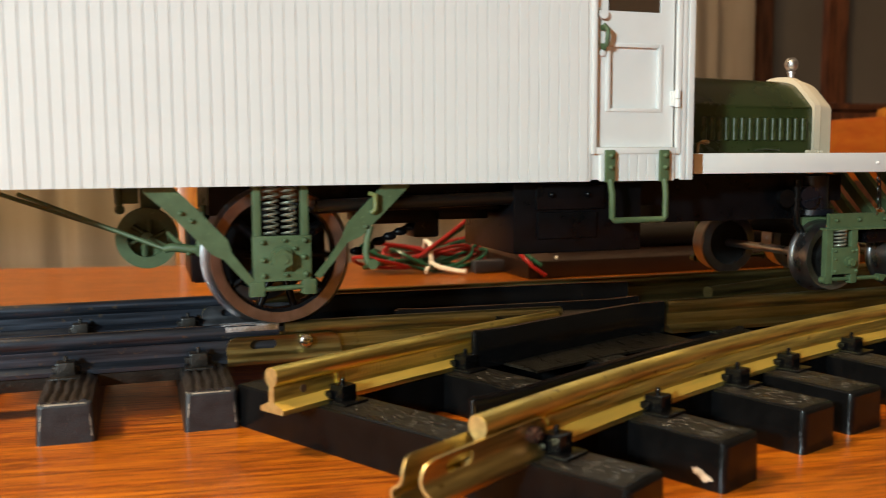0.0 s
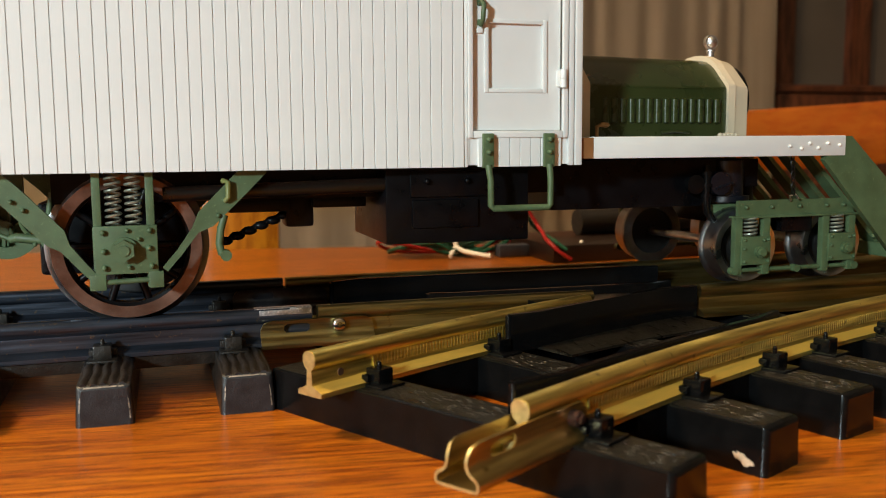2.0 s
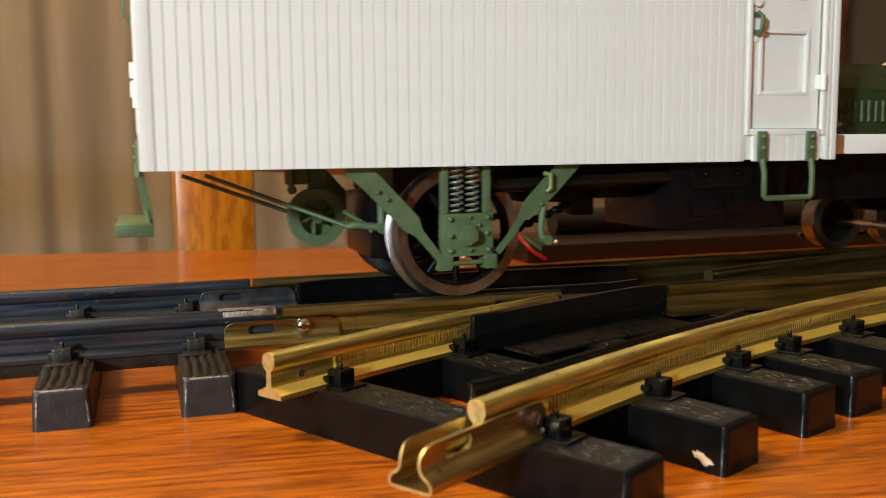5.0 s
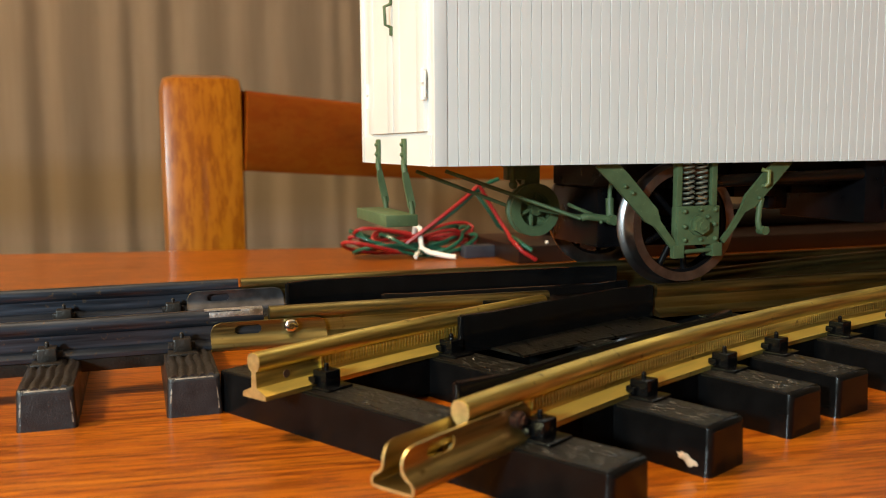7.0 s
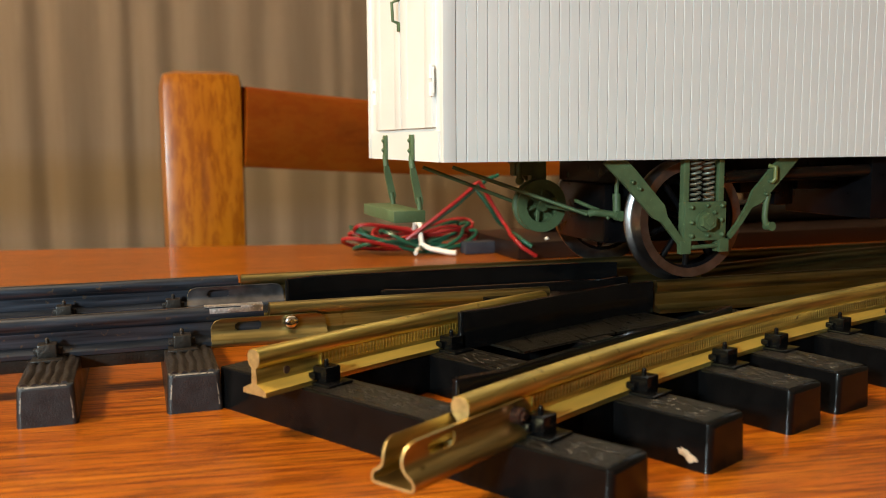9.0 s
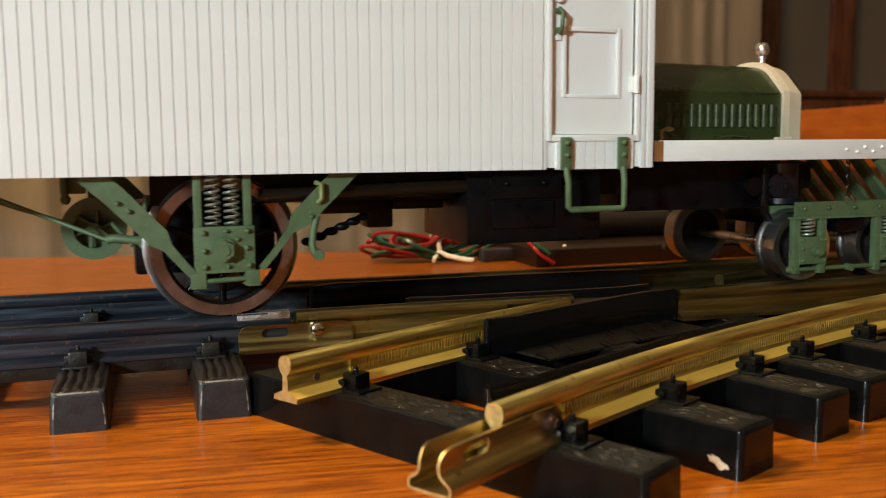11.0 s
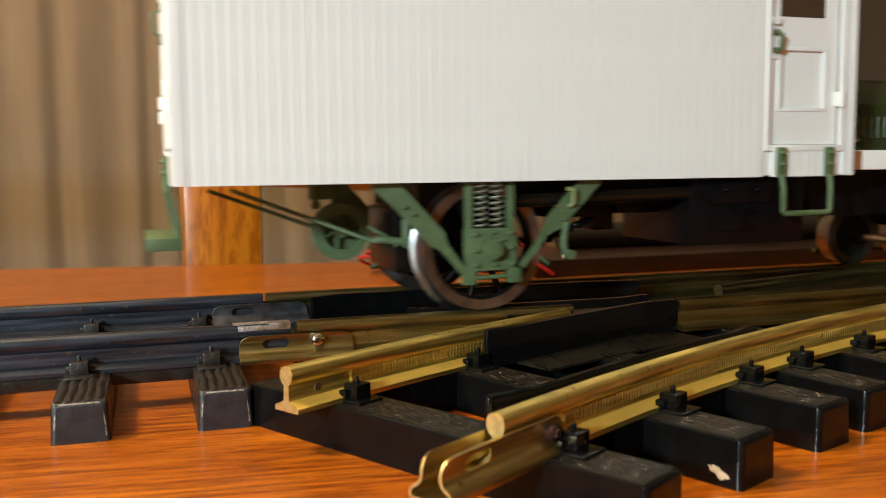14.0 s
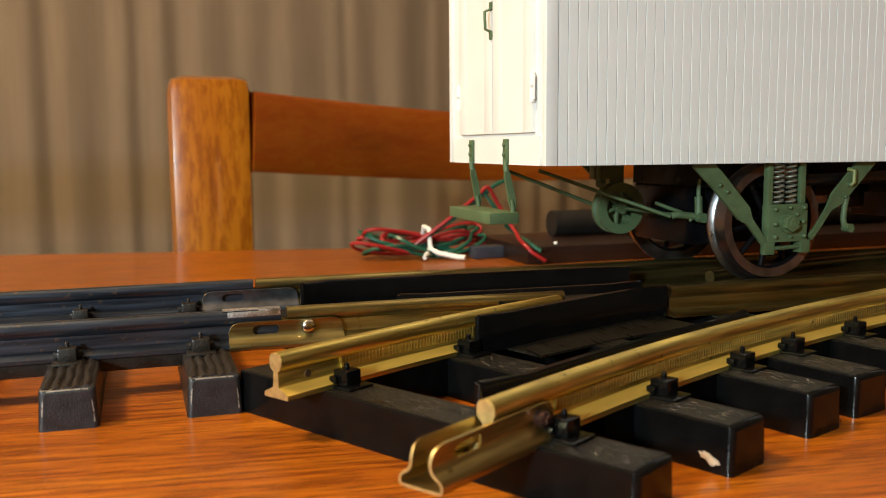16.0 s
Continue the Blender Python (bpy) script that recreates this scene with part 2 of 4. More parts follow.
def tube(bm, pts, r, seg=8, closed=False):
    rings, n = [], len(pts)
    prev = None
    for i in range(n):
        a = Vector(pts[(i - 1) % n if closed else max(0, i - 1)])
        b = Vector(pts[(i + 1) % n if closed else min(n - 1, i + 1)])
        d = (b - a).normalized()
        ref = prev if prev else (Vector((0, 0, 1)) if abs(d.z) < 0.9 else Vector((1, 0, 0)))
        u = (ref - d * ref.dot(d)).normalized()
        w = d.cross(u)
        prev = u
        rings.append([bm.verts.new(Vector(pts[i]) + (u * math.cos(q) + w * math.sin(q)) * r) for q in [2 * math.pi * j / seg for j in range(seg)]])
    for i in range(n if closed else n - 1):
        for j in range(seg):
            bm.faces.new((rings[i][j], rings[i][(j + 1) % seg], rings[(i + 1) % n][(j + 1) % seg], rings[(i + 1) % n][j]))
    if not closed:
        bm.faces.new(rings[0][::-1])
        bm.faces.new(rings[-1])


def prism(bm, outline, y0, y1):
    """An outline in x and z, carried from y0 to y1."""
    a = [bm.verts.new((x, y0, z)) for x, z in outline]
    b = [bm.verts.new((x, y1, z)) for x, z in outline]
    k = len(outline)
    for j in range(k):
        bm.faces.new((a[j], a[(j + 1) % k], b[(j + 1) % k], b[j]))
    bm.faces.new(a[::-1])
    bm.faces.new(b)


def lathe(bm, prof, seg=48):
    """(radius, y) turned round the y axis; closed."""
    rings = [[bm.verts.new((r * math.cos(q), y, r * math.sin(q))) for q in [2 * math.pi * j / seg for j in range(seg)]] for r, y in prof]
    k = len(prof)
    for i in range(k):
        for j in range(seg):
            bm.faces.new((rings[i][j], rings[i][(j + 1) % seg], rings[(i + 1) % k][(j + 1) % seg], rings[(i + 1) % k][j]))


def mesh_of(name, bm, material, smooth=True):
    bmesh.ops.recalc_face_normals(bm, faces=bm.faces[:])
    bmesh.ops.scale(bm, vec=(MM, MM, MM), verts=bm.verts[:])
    for f in bm.faces:
        f.smooth = smooth and f.material_index != FLAT
        f.material_index = 0
    me = bpy.data.meshes.new(name)
    bm.to_mesh(me)
    bm.free()
    me.materials.append(material)
    if smooth:
        me.set_sharp_from_angle(angle=radians(48))
    return me


def thing(name, label, category, at=(0, 0, 0), group="", kind=""):
    ob = new(name)
    ob.empty_display_size = 0.01
    ob.matrix_basis = pose(at[0] * MM, at[1] * MM, at[2] * MM)
    return tagged(ob, label, category, group, kind)


def solid(name, bm, material, label, category, group="", kind="", at=(0, 0, 0)):
    ob = new(name, mesh_of(name, bm, material))
    ob.matrix_basis = pose(at[0] * MM, at[1] * MM, at[2] * MM)
    return tagged(ob, label, category, group, kind)


def part(name, bm, material, parent, label="", at=(0, 0, 0)):
    ob = new(name, mesh_of(name, bm, material))
    ob.parent = parent
    lift, shift = (LIFT, SHIFT) if parent.type == "EMPTY" else (0.0, 0.0)
    ob.matrix_basis = pose((at[0] + shift) * MM, at[1] * MM, at[2] * MM + lift * 0.001)
    return tagged(ob, label)


def again(ob, parent, m):
    """The same mesh once more as a part."""
    o = new(ob.name.split(".")[0], ob.data)
    o.parent = parent
    o.matrix_basis = m
    if "label" in ob:
        o["label"] = ob["label"]
    return o


def bm_():
    return bmesh.new()


# ---- the room ----
def room():
    def slab(name, dims, material, label):
        bm = bm_()
        box(bm, *dims)
        solid(name, bm, material, label, name.split("_")[0], kind="structure")
    slab("floor", (-2300, 2900, -2600, 1400, -780, -740), FLOOR_CARPET, "brown carpeted floor of the dining room")
    slab("ceiling", (-2300, 2900, -2600, 1400, 1700, 1740), CEILING_WHITE, "plain pale ceiling over the room")
    slab("wall_north", (-2300, 2900, 1300, 1400, -740, 1700), WALL_PAINT, "plain painted wall behind the curtain")
    slab("wall_south", (-2300, 2900, -2600, -2500, -740, 1700), WALL_PAINT, "plain painted wall of the room")
    slab("wall_west", (-2300, -2200, -2500, 1300, -740, 1700), WALL_PAINT, "plain painted side wall of the room")
    slab("wall_east", (2800, 2900, -2500, 1300, -740, 1700), WALL_PAINT, "plain painted side wall of the room")


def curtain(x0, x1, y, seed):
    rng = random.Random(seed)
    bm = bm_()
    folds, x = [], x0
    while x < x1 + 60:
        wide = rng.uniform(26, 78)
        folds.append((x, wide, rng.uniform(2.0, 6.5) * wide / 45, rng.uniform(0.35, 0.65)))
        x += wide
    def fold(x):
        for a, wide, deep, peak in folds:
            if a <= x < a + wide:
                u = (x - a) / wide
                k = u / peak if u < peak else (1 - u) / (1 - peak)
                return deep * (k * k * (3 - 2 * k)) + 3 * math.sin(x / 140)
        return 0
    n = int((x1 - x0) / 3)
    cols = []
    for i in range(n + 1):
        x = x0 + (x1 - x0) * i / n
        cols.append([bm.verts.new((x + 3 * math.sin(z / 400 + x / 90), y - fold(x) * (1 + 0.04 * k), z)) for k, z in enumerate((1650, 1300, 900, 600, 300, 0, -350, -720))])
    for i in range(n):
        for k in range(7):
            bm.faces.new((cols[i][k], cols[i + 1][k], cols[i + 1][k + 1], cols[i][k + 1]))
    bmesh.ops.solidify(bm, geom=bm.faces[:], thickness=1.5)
    return solid("curtain", bm, CURTAIN, "taupe pleated curtain with a faint ochre band of painted bounce light", "curtain")


def glazed_cabinet():
    c = thing("glazed_cabinet", "dark brown wooden cabinet with hazy grey panes", "cabinet", (1255, 1060, -740))
    for x, w in ((-281, 56), (-120, 42), (40, 38), (194, 38), (350, 60)):
        bm = bm_()
        box(bm, x - w / 2, x + w / 2, -20, 20, 888, 2300, 4)
        part("post", bm, DARK_WOOD, c)
    bm = bm_()
    box(bm, -292, 660, -30, 190, 0, 874, 5)
    part("base", bm, DARK_WOOD, c)
    bm = bm_()
    box(bm, -296, 664, -34, 190, 876, 888, 3)
    part("shelf", bm, DARK_WOOD, c)
    for x0, x1 in ((-253, -141), (-99, 21), (59, 175), (213, 320)):
        bm = bm_()
        box(bm, x0, x1, -4, 4, 888, 2300)
        part("pane", bm, PANE_GREY, c, "hazy grey pane")


def dining_table():
    t = thing("dining_table", "glossy orange-brown wooden dining table with visible grain", "table", (0, 0, -740))
    t.matrix_basis = pose(0, 0, -0.74, 0, 0, -12)
    bm = bm_()
    box(bm, -900, 900, -640, 257, 712, 740, 5)
    part("tabletop", bm, TABLE_WOOD, t)
    for x in (-830, 830):
        for y in (-570, 196):
            bm = bm_()
            box(bm, x - 35, x + 35, y - 35, y + 35, 0, 711, 6)
            part("leg", bm, CHAIR_WOOD, t)


def dining_chair():
    c = thing("dining_chair", "orange-brown wooden dining chair with a curved back rail", "chair", (38, 350, -740))
    for x in (0, 560):
        bm = bm_()
        box(bm, x - 24.5, x + 24.5, -21, 21, 0, 837, 9)
        part("post", bm, CHAIR_WOOD, c, "rounded square back post")
    bm = bm_()
    pts = [(22 + 516 * i / 16, -9 + 68 * math.sin(math.pi * i / 16), 803.5 - 12 * math.sin(math.pi * i / 16)) for i in range(17)]
    sweep(bm, pts, [(-9, -24.5), (9, -24.5), (10, -21), (10, 21), (8, 24.5), (-8, 24.5), (-10, 20), (-10, -20)])
    part("back_rail", bm, RAIL_WOOD, c, "curved red-brown back rail")
    bm = bm_()
    box(bm, -20, 580, -400, 22, 430, 470, 8)
    part("seat", bm, CHAIR_WOOD, c)
    for x in (0, 560):
        bm = bm_()
        box(bm, x - 20, x + 20, -400, -360, 0, 430, 5)
        part("leg", bm, CHAIR_WOOD, c)


room()
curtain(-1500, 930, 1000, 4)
glazed_cabinet()
dining_table()
dining_chair()

# ---- the track ----
T = 16.8
RAIL = [(-3.2, 0), (3.2, 0), (3.2, 0.9), (0.75, 2.0), (0.6, 4.9), (1.35, 5.5), (1.65, 6.3), (1.65, 7.4), (1.2, 8.15), (0.5, 8.4),
        (-0.5, 8.4), (-1.2, 8.15), (-1.65, 7.4), (-1.65, 6.3), (-1.35, 5.5), (-0.6, 4.9), (-0.75, 2.0), (-3.2, 0.9)]
FAR_JOINT = 10.0  # where the far joiner begins
CX, CY, RN = 326.1, -570.9, 540.7


def arc(r, x0, x1, n=40):
    """Points of the curved route, at that radius, from x0 to x1."""
    return [(x, CY + math.sqrt(r * r - (x - CX) ** 2), 8.4) for x in [x0 + (x1 - x0) * i / n for i in range(n + 1)]]


def bend(x):
    """The turnout does not lie quite in line with the old track."""
    u = min(1, max(0, (x - 40) / 90))
    return -3.3 * u * u * (3 - 2 * u)


def heading(x, r=RN):
    return math.atan2(-(x - CX), math.sqrt(r * r - (x - CX) ** 2))


def rail(pts, material, parent, label="", prof=RAIL):
    bm = bm_()
    sweep(bm, pts, prof)
    ob = part("rail", bm, material, parent, label)
    if material is BRASS:  # the foot's gleam is put into a brighter yellow on its upward faces
        ob.data.materials.append(FOOT_BRASS)
        for p in ob.data.polygons:
            if p.center.z < 0.0106 and p.normal.z > 0.4:
                p.material_index = 1
    return ob


def clip_bm(out=1):
    """A moulded rail fastener with its small pin."""
    bm = bm_()
    box(bm, -1.9, 1.9, 2.2, 5.9, 8.4, 11.8, 0.35)
    box(bm, -2.9, 2.9, 2.0, 3.8, 9.2, 10.6, 0.3)
    box(bm, -3.1, 3.1, 2.4, 8.0, 8.3, 9.0, 0.25)
    cyl(bm, (0, 4.0, 12.1), "z", 0.48, 0.9, 8)
    ball(bm, (0, 4.0, 12.55), 0.48, 8)
    return bm


def grain_ribs(bm, t, length, top, seed, ribs, rw, rh, run, lead=None):
    """Fine moulded wood grain: broken wavy ridges along a sleeper's top."""
    rng = random.Random(seed)
    for i in range(ribs):
        x = -t + 1.5 + (2 * t - 3.0) * i / (ribs - 1) + rng.uniform(-0.25, 0.25)
        y0 = lead + rng.uniform(0, 0.3) if lead else rng.uniform(1.2, 2.8)
        while y0 < min(length - 4, 60):
            y1 = min(length - 1.0, y0 + rng.uniform(*run))
            n = max(2, int((y1 - y0) / 2.5))
            ph = rng.uniform(0, 6)
            pts = [(x + 0.22 * math.sin(ph + k * 1.3), y0 + (y1 - y0) * k / n, top - 0.1 - (0.25 if k in (0, n) else 0)) for k in range(n + 1)]
            sweep(bm, pts, [(-rw, 0), (rw, 0), (rw * 0.3, rh + 0.1), (-rw * 0.3, rh + 0.1)])
            y0 = y1 + rng.uniform(0.5, 2.5)


def tie_bm(length, width=11.0, top=8.5, seed=0, ribs=0, rw=0.26, rh=0.12, run=(1.5, 9), lead=None):
    """A sleeper with sloping sides and a grained top, from y = 0 to y = length."""
    bm = bm_()
    w, t = width / 2, width / 2 - 0.45
    prof = [(-w, 0), (w, 0), (t + 0.03, top - 0.35), (t - 0.06, top - 0.12), (t - 0.28, top),
            (-t + 0.28, top), (-t + 0.06, top - 0.12), (-t - 0.03, top - 0.35)]
    sweep(bm, [(0, y, 0) for y in (0, 0.12, 0.45, 1.0, length - 1.0, length - 0.45, length - 0.12, length)], prof)
    for v in bm.verts:
        e = min(v.co.y, length - v.co.y)
        inset = 1.0 - 1.0 * math.sqrt(max(0, 1 - (1 - min(1, e / 1.0)) ** 2))
        v.co.x -= math.copysign(inset * 0.9, v.co.x)
        if v.co.z > 1:
            v.co.z -= inset * 0.9 * (v.co.z / top) ** 3
    grain_ribs(bm, t, length, top, seed, ribs, rw, rh, run, lead)
    return bm


def flat(ob):
    for p in ob.data.polygons:
        p.use_smooth = p.area < 1.2e-5
    return ob


def straight_track():
    s = thing("straight_track", "old model railway track with blackened rails and weathered sleepers", "track", kind="")
    for y, x1 in ((-24, 24.6), (24, 24.0)):
        rail([(x, y, 8.4) for x in (-420, -200, -60, x1)], STEEL_RAIL, s, "blackened rail")
    tie = None
    clip = None
    for i in range(16):
        x = 7.4 - 27.4 * i
        m = pose(x * MM, -49.5 * MM, 0)
        if tie is None:
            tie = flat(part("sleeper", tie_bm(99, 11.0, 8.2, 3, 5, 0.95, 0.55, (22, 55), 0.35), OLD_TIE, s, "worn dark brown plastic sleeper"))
            bm = bm_()
            tube(bm, [(-4.6, 0.16, 3.0), (-4.3, 0.22, 6.9), (-3.6, 0.26, 7.75), (3.6, 0.26, 7.75), (4.3, 0.22, 6.9), (4.65, 0.16, 1.2)], 0.2, 5)
            # near end faces: scratched, the side lamp's cool grey put into their colour
            tie.data.materials.append(LIT_END)
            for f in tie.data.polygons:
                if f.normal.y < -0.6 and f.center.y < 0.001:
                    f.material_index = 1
            edge = part("worn_edge", bm, WORN, tie, "pale rubbed edge")
            tie.matrix_basis = m
            clip = part("rail_clip", clip_bm(), OLD_TIE, tie)
            clip.matrix_basis = pose(-1.2 * MM, 25.5 * MM, 0, 0, 0, 180)
        else:
            tie2 = again(tie, s, m)
            again(edge, tie2, Matrix.Identity(4))
            again(clip, tie2, pose(-1.2 * MM, 25.5 * MM, 0, 0, 0, 180))
            tie_now = tie2
        owner = tie if i == 0 else tie_now
        again(clip, owner, pose(-1.2 * MM, 73.5 * MM, 0, 0, 0, 180))
        again(clip, owner, pose(-1.2 * MM, 25.5 * MM, 0))
        again(clip, owner, pose(-1.2 * MM, 73.5 * MM, 0))
    for y in (-24, 24):
        bm = bm_()
        box(bm, -420, 4, y - 2.4, y + 2.4, 5.4, 8.2, 0.2)
        part("tie_strip", bm, OLD_TIE, s)
    bm = bm_()
    box(bm, 11.5, 24.5, -25.3, -22.6, T - 0.1, T + 0.1, 0.06)
    box(bm, 12.5, 24.4, -25.72, -25.3, T - 1.5, T - 0.3, 0.06)
    box(bm, 19.5, 24.5, -25.74, -25.2, T - 0.5, T - 0.05, 0.04)
    part("cleaned_railhead", bm, BARE_STEEL, s, "bright cleaned patch on the railhead")


def joiner(parent, origin, way, length, label, material):
    """A folded brass rail joiner: a floor, two cheeks with rounded corners, a long slot through the near cheek."""
    half = [(0.0, -0.7), (2.4, -0.7), (3.5, -0.62), (3.85, -0.1), (3.8, 0.75), (3.3, 1.35), (2.5, 1.8), (2.05, 2.3), (1.9, 2.75), (1.87, 2.95), (1.86, 3.15), (1.85, 3.35), (1.85, 3.55), (1.86, 3.75), (1.87, 3.95), (1.88, 4.15), (1.89, 4.35), (1.9, 4.55), (1.93, 4.75), (2.05, 5.2), (2.2, 5.6)]
    prof = [(-u, v) for u, v in half[:0:-1]] + half
    bm = bm_()
    n = int(length / 0.24)
    rows = []
    for i in range(n + 1):
        row = []
        for u, v in prof:
            k = max(0.0, (v - 3.0) / 2.6)
            back = 2.4 * (1 - math.sqrt(max(0.0, 1 - k * k)))
            t = back + (length - 2 * back) * i / n
            d, side = way(t)
            row.append(bm.verts.new(Vector(origin(t)) + side * u + Vector((0, 0, v))))
        rows.append(row)
    top = len(prof) - 1
    for i in range(n):
        for j in range(top):
            v = (prof[j][1] + prof[j + 1][1]) / 2
            t = length * (i + 0.5) / n
            if prof[j][0] > 1 and v > 2.6 and ((t - min(max(t, 6.3), 10.2)) / 1.1) ** 2 + ((v - 3.75) / 1.05) ** 2 < 1:
                continue
            bm.faces.new((rows[i][j], rows[i][j + 1], rows[i + 1][j + 1], rows[i + 1][j]))
    bmesh.ops.recalc_face_normals(bm, faces=bm.faces[:])
    bmesh.ops.solidify(bm, geom=bm.faces[:], thickness=0.42)
    j = part("rail_joiner", bm, material, parent, label)
    j.data.materials.append(BRASS_CUT)
    d0 = way(0.0)[0]
    e0 = Vector(origin(0.0)) * MM
    for f in j.data.polygons:
        if f.normal.dot(d0) < -0.55 and (f.center - e0).dot(d0) < 0.004:
            f.material_index = 1
    return j


def screw(parent, c, way, material, r=1.6):
    bm = bm_()
    cyl(bm, (0, 0, 0), "y", r, 1.4, 20)
    ball(bm, (0, -0.7, 0), r * 0.94, 14, (1, 0.35, 1))
    cyl(bm, (0, -1.1, 0), "y", 0.75, 0.6, 6)
    o = part("screw", bm, material, parent, "small steel screw")
    o.matrix_basis = pose(c[0] * MM, c[1] * MM, c[2] * MM, 0, 0, way)


def turnout():
    s = thing("turnout", "brass-railed model railway turnout on glossy black plastic sleepers", "turnout")
    rn, r1 = RN - 0.8, RN + 47.2
    near = arc(rn, 41.2, 326, 60)
    rail(near, BRASS, s, "curved brass stock rail")
    rail(arc(r1, 16.7, 92, 20), BRASS, s, "short brass frog rail")
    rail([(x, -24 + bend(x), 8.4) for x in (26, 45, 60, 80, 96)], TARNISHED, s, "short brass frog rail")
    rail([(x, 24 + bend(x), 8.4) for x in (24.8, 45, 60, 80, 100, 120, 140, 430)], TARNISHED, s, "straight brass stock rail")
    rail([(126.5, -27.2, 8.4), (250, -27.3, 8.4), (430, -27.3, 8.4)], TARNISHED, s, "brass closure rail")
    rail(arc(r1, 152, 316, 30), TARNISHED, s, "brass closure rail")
    # bright sawn rail ends
    for r, x in ((rn, 41.2), (r1, 16.7)):
        a = arc(r, x, x + 0.2, 1)
        d = (Vector(a[1]) - Vector(a[0])).normalized() * 0.12
        p0 = Vector(a[0]) - d
        bm = bm_()
        sweep(bm, [tuple(p0), tuple(p0 + d)], [(u * 0.985, v * 0.99 + 0.03) for u, v in RAIL])
        part("rail_end", bm, BRASS_CUT, s, "bare sawn rail end")
    # black plastic frog, wing and check rails
    bar = [(-0.9, 0), (0.9, 0), (0.9, 7.9), (0.6, 8.3), (-0.6, 8.3), (-0.9, 7.9)]
    def bar_part(name, pts, prof=bar):
        bm = bm_()
        sweep(bm, pts, prof)
        high = max(v for u, v in prof)
        cyl(bm, (pts[0][0], pts[0][1], pts[0][2] + high / 2 - 0.15), "z", 0.88, high - 0.3, 16)
        part(name, bm, BLACK_PLASTIC, s)
    w = arc(r1 - 6.4, 72, 116, 12)
    bar_part("wing_rail", [(64.2, -49.6, 8.4)] + w + [(125.4, -27.6, 8.4)])
    bar_part("wing_rail", [(56, -15.4, 8.4), (62, -17.2, 8.4), (98, -19, 8.4), (114, -19.5, 8.4), (124, -16.8, 8.4)])
    bar_part("check_rail", [(36.2, 11.8, 8.4), (44, 15.2, 8.4), (80, 13.8, 8.4), (124, 12, 8.4), (136, 9.4, 8.4)])
    g = arc(rn + 8.6, 56, 118, 14)
    bar_part("check_rail", [(46.6, -96.0, 8.4)] + g + [(128, -57, 8.4)], [(-0.9, 0), (0.9, 0), (0.9, 6.2), (0.6, 6.6), (-0.6, 6.6), (-0.9, 6.2)])
    bm = bm_()
    outline = [(78, -26.3), (96, -24.6), (111, -26.0), (98, -30.5), (84, -36.0), (80, -35)]
    lo = [bm.verts.new((x, y, 9)) for x, y in outline]
    hi = [bm.verts.new((x, y, 15.4)) for x, y in outline]
    for j in range(len(outline)):
        k = (j + 1) % len(outline)
        bm.faces.new((lo[j], lo[k], hi[k], hi[j]))
    bm.faces.new(lo[::-1])
    bm.faces.new(hi)
    part("frog", bm, BLACK_PLASTIC, s)
    bm = bm_()
    sweep(bm, [(72, -50, 0), (96, -40.5, 0), (124, -33, 0)], [(-9, 8.2), (9, 8.2), (9, 8.75), (-9, 8.75)])
    sweep(bm, arc(rn + 12, 76, 150, 10), [(-7.5, -0.2), (5, -0.2), (5, 0.3), (-7.5, 0.3)])
    part("frog_plate", bm, TIE_TOP, s)
    # long sleepers, turning step by step from one route to the other
    clip = None
    for k, (x, y, ang) in enumerate(((63, -123.6, 30), (88.3, -111.4, 24), (113.8, -100.2, 19.5), (131, -93.6, 16), (156, -85, 13), (181, -78, 10), (207, -71.5, 8), (233, -66, 6), (260, -61, 4), (288, -57, 2))):
        a = radians(ang)
        d = Vector((-math.sin(a), math.cos(a), 0))
        start = Vector((x, y, 0))
        reach = next(q / 10 for q in range(600) if math.hypot(x + d.x * q / 10 - CX, y + d.y * q / 10 - CY) >= rn)
        length = 92 if k == 0 else (45 - start.y) / d.y
        tie = flat(part("sleeper", tie_bm(length, 11.3, 8.4, 10 + k), BLACK_PLASTIC, s, "long glossy black plastic sleeper"))
        tie.matrix_basis = pose(start.x * MM, start.y * MM, 0, 0, 0, ang)
        bm = bm_()
        box(bm, -4.75, 4.75, 1.2, length - 1.2, 8.3, 8.43, 0)
        grain_ribs(bm, 5.2, length, 8.43, 10 + k, 14, 0.2, 0.11, (1.5, 7))
        top = part("grained_top", bm, TIE_TOP, tie)
        h = math.degrees(heading(x + d.x * reach, rn))
        off = (1.2, 2.2, 1.8, 2.6)[min(k, 3)]
        cm = pose(off * MM, (reach - 0.3) * MM, 0, 0, 0, 180 + h - ang)
        if clip is None:
            clip = part("rail_clip", clip_bm(), BLACK_PLASTIC, tie)
            clip.matrix_basis = cm
        else:
            again(clip, tie, cm)
        again(clip, tie, pose(off * MM, (reach - 0.3) * MM, 0, 0, 0, h - ang))
        if k < 2:
            again(clip, tie, pose(0.2 * MM, (reach + 48.1) * MM, 0, 0, 0, 180 + h - ang))
            again(clip, tie, pose(0.2 * MM, (reach + 48.1) * MM, 0, 0, 0, h - ang))
    # unseen black webs added under the rails to stand for the shade between sleepers
    for r, x0, x1 in ((rn, 66, 300), (r1, 30, 112)):
        bm = bm_()
        sweep(bm, arc(r, x0, x1, 40), [(-3.3, -7.6), (3.3, -7.6), (2.9, -0.4), (-2.9, -0.4)])
        part("web", bm, BLACK_PLASTIC, s, "black strip added to darken the gaps under the rail")
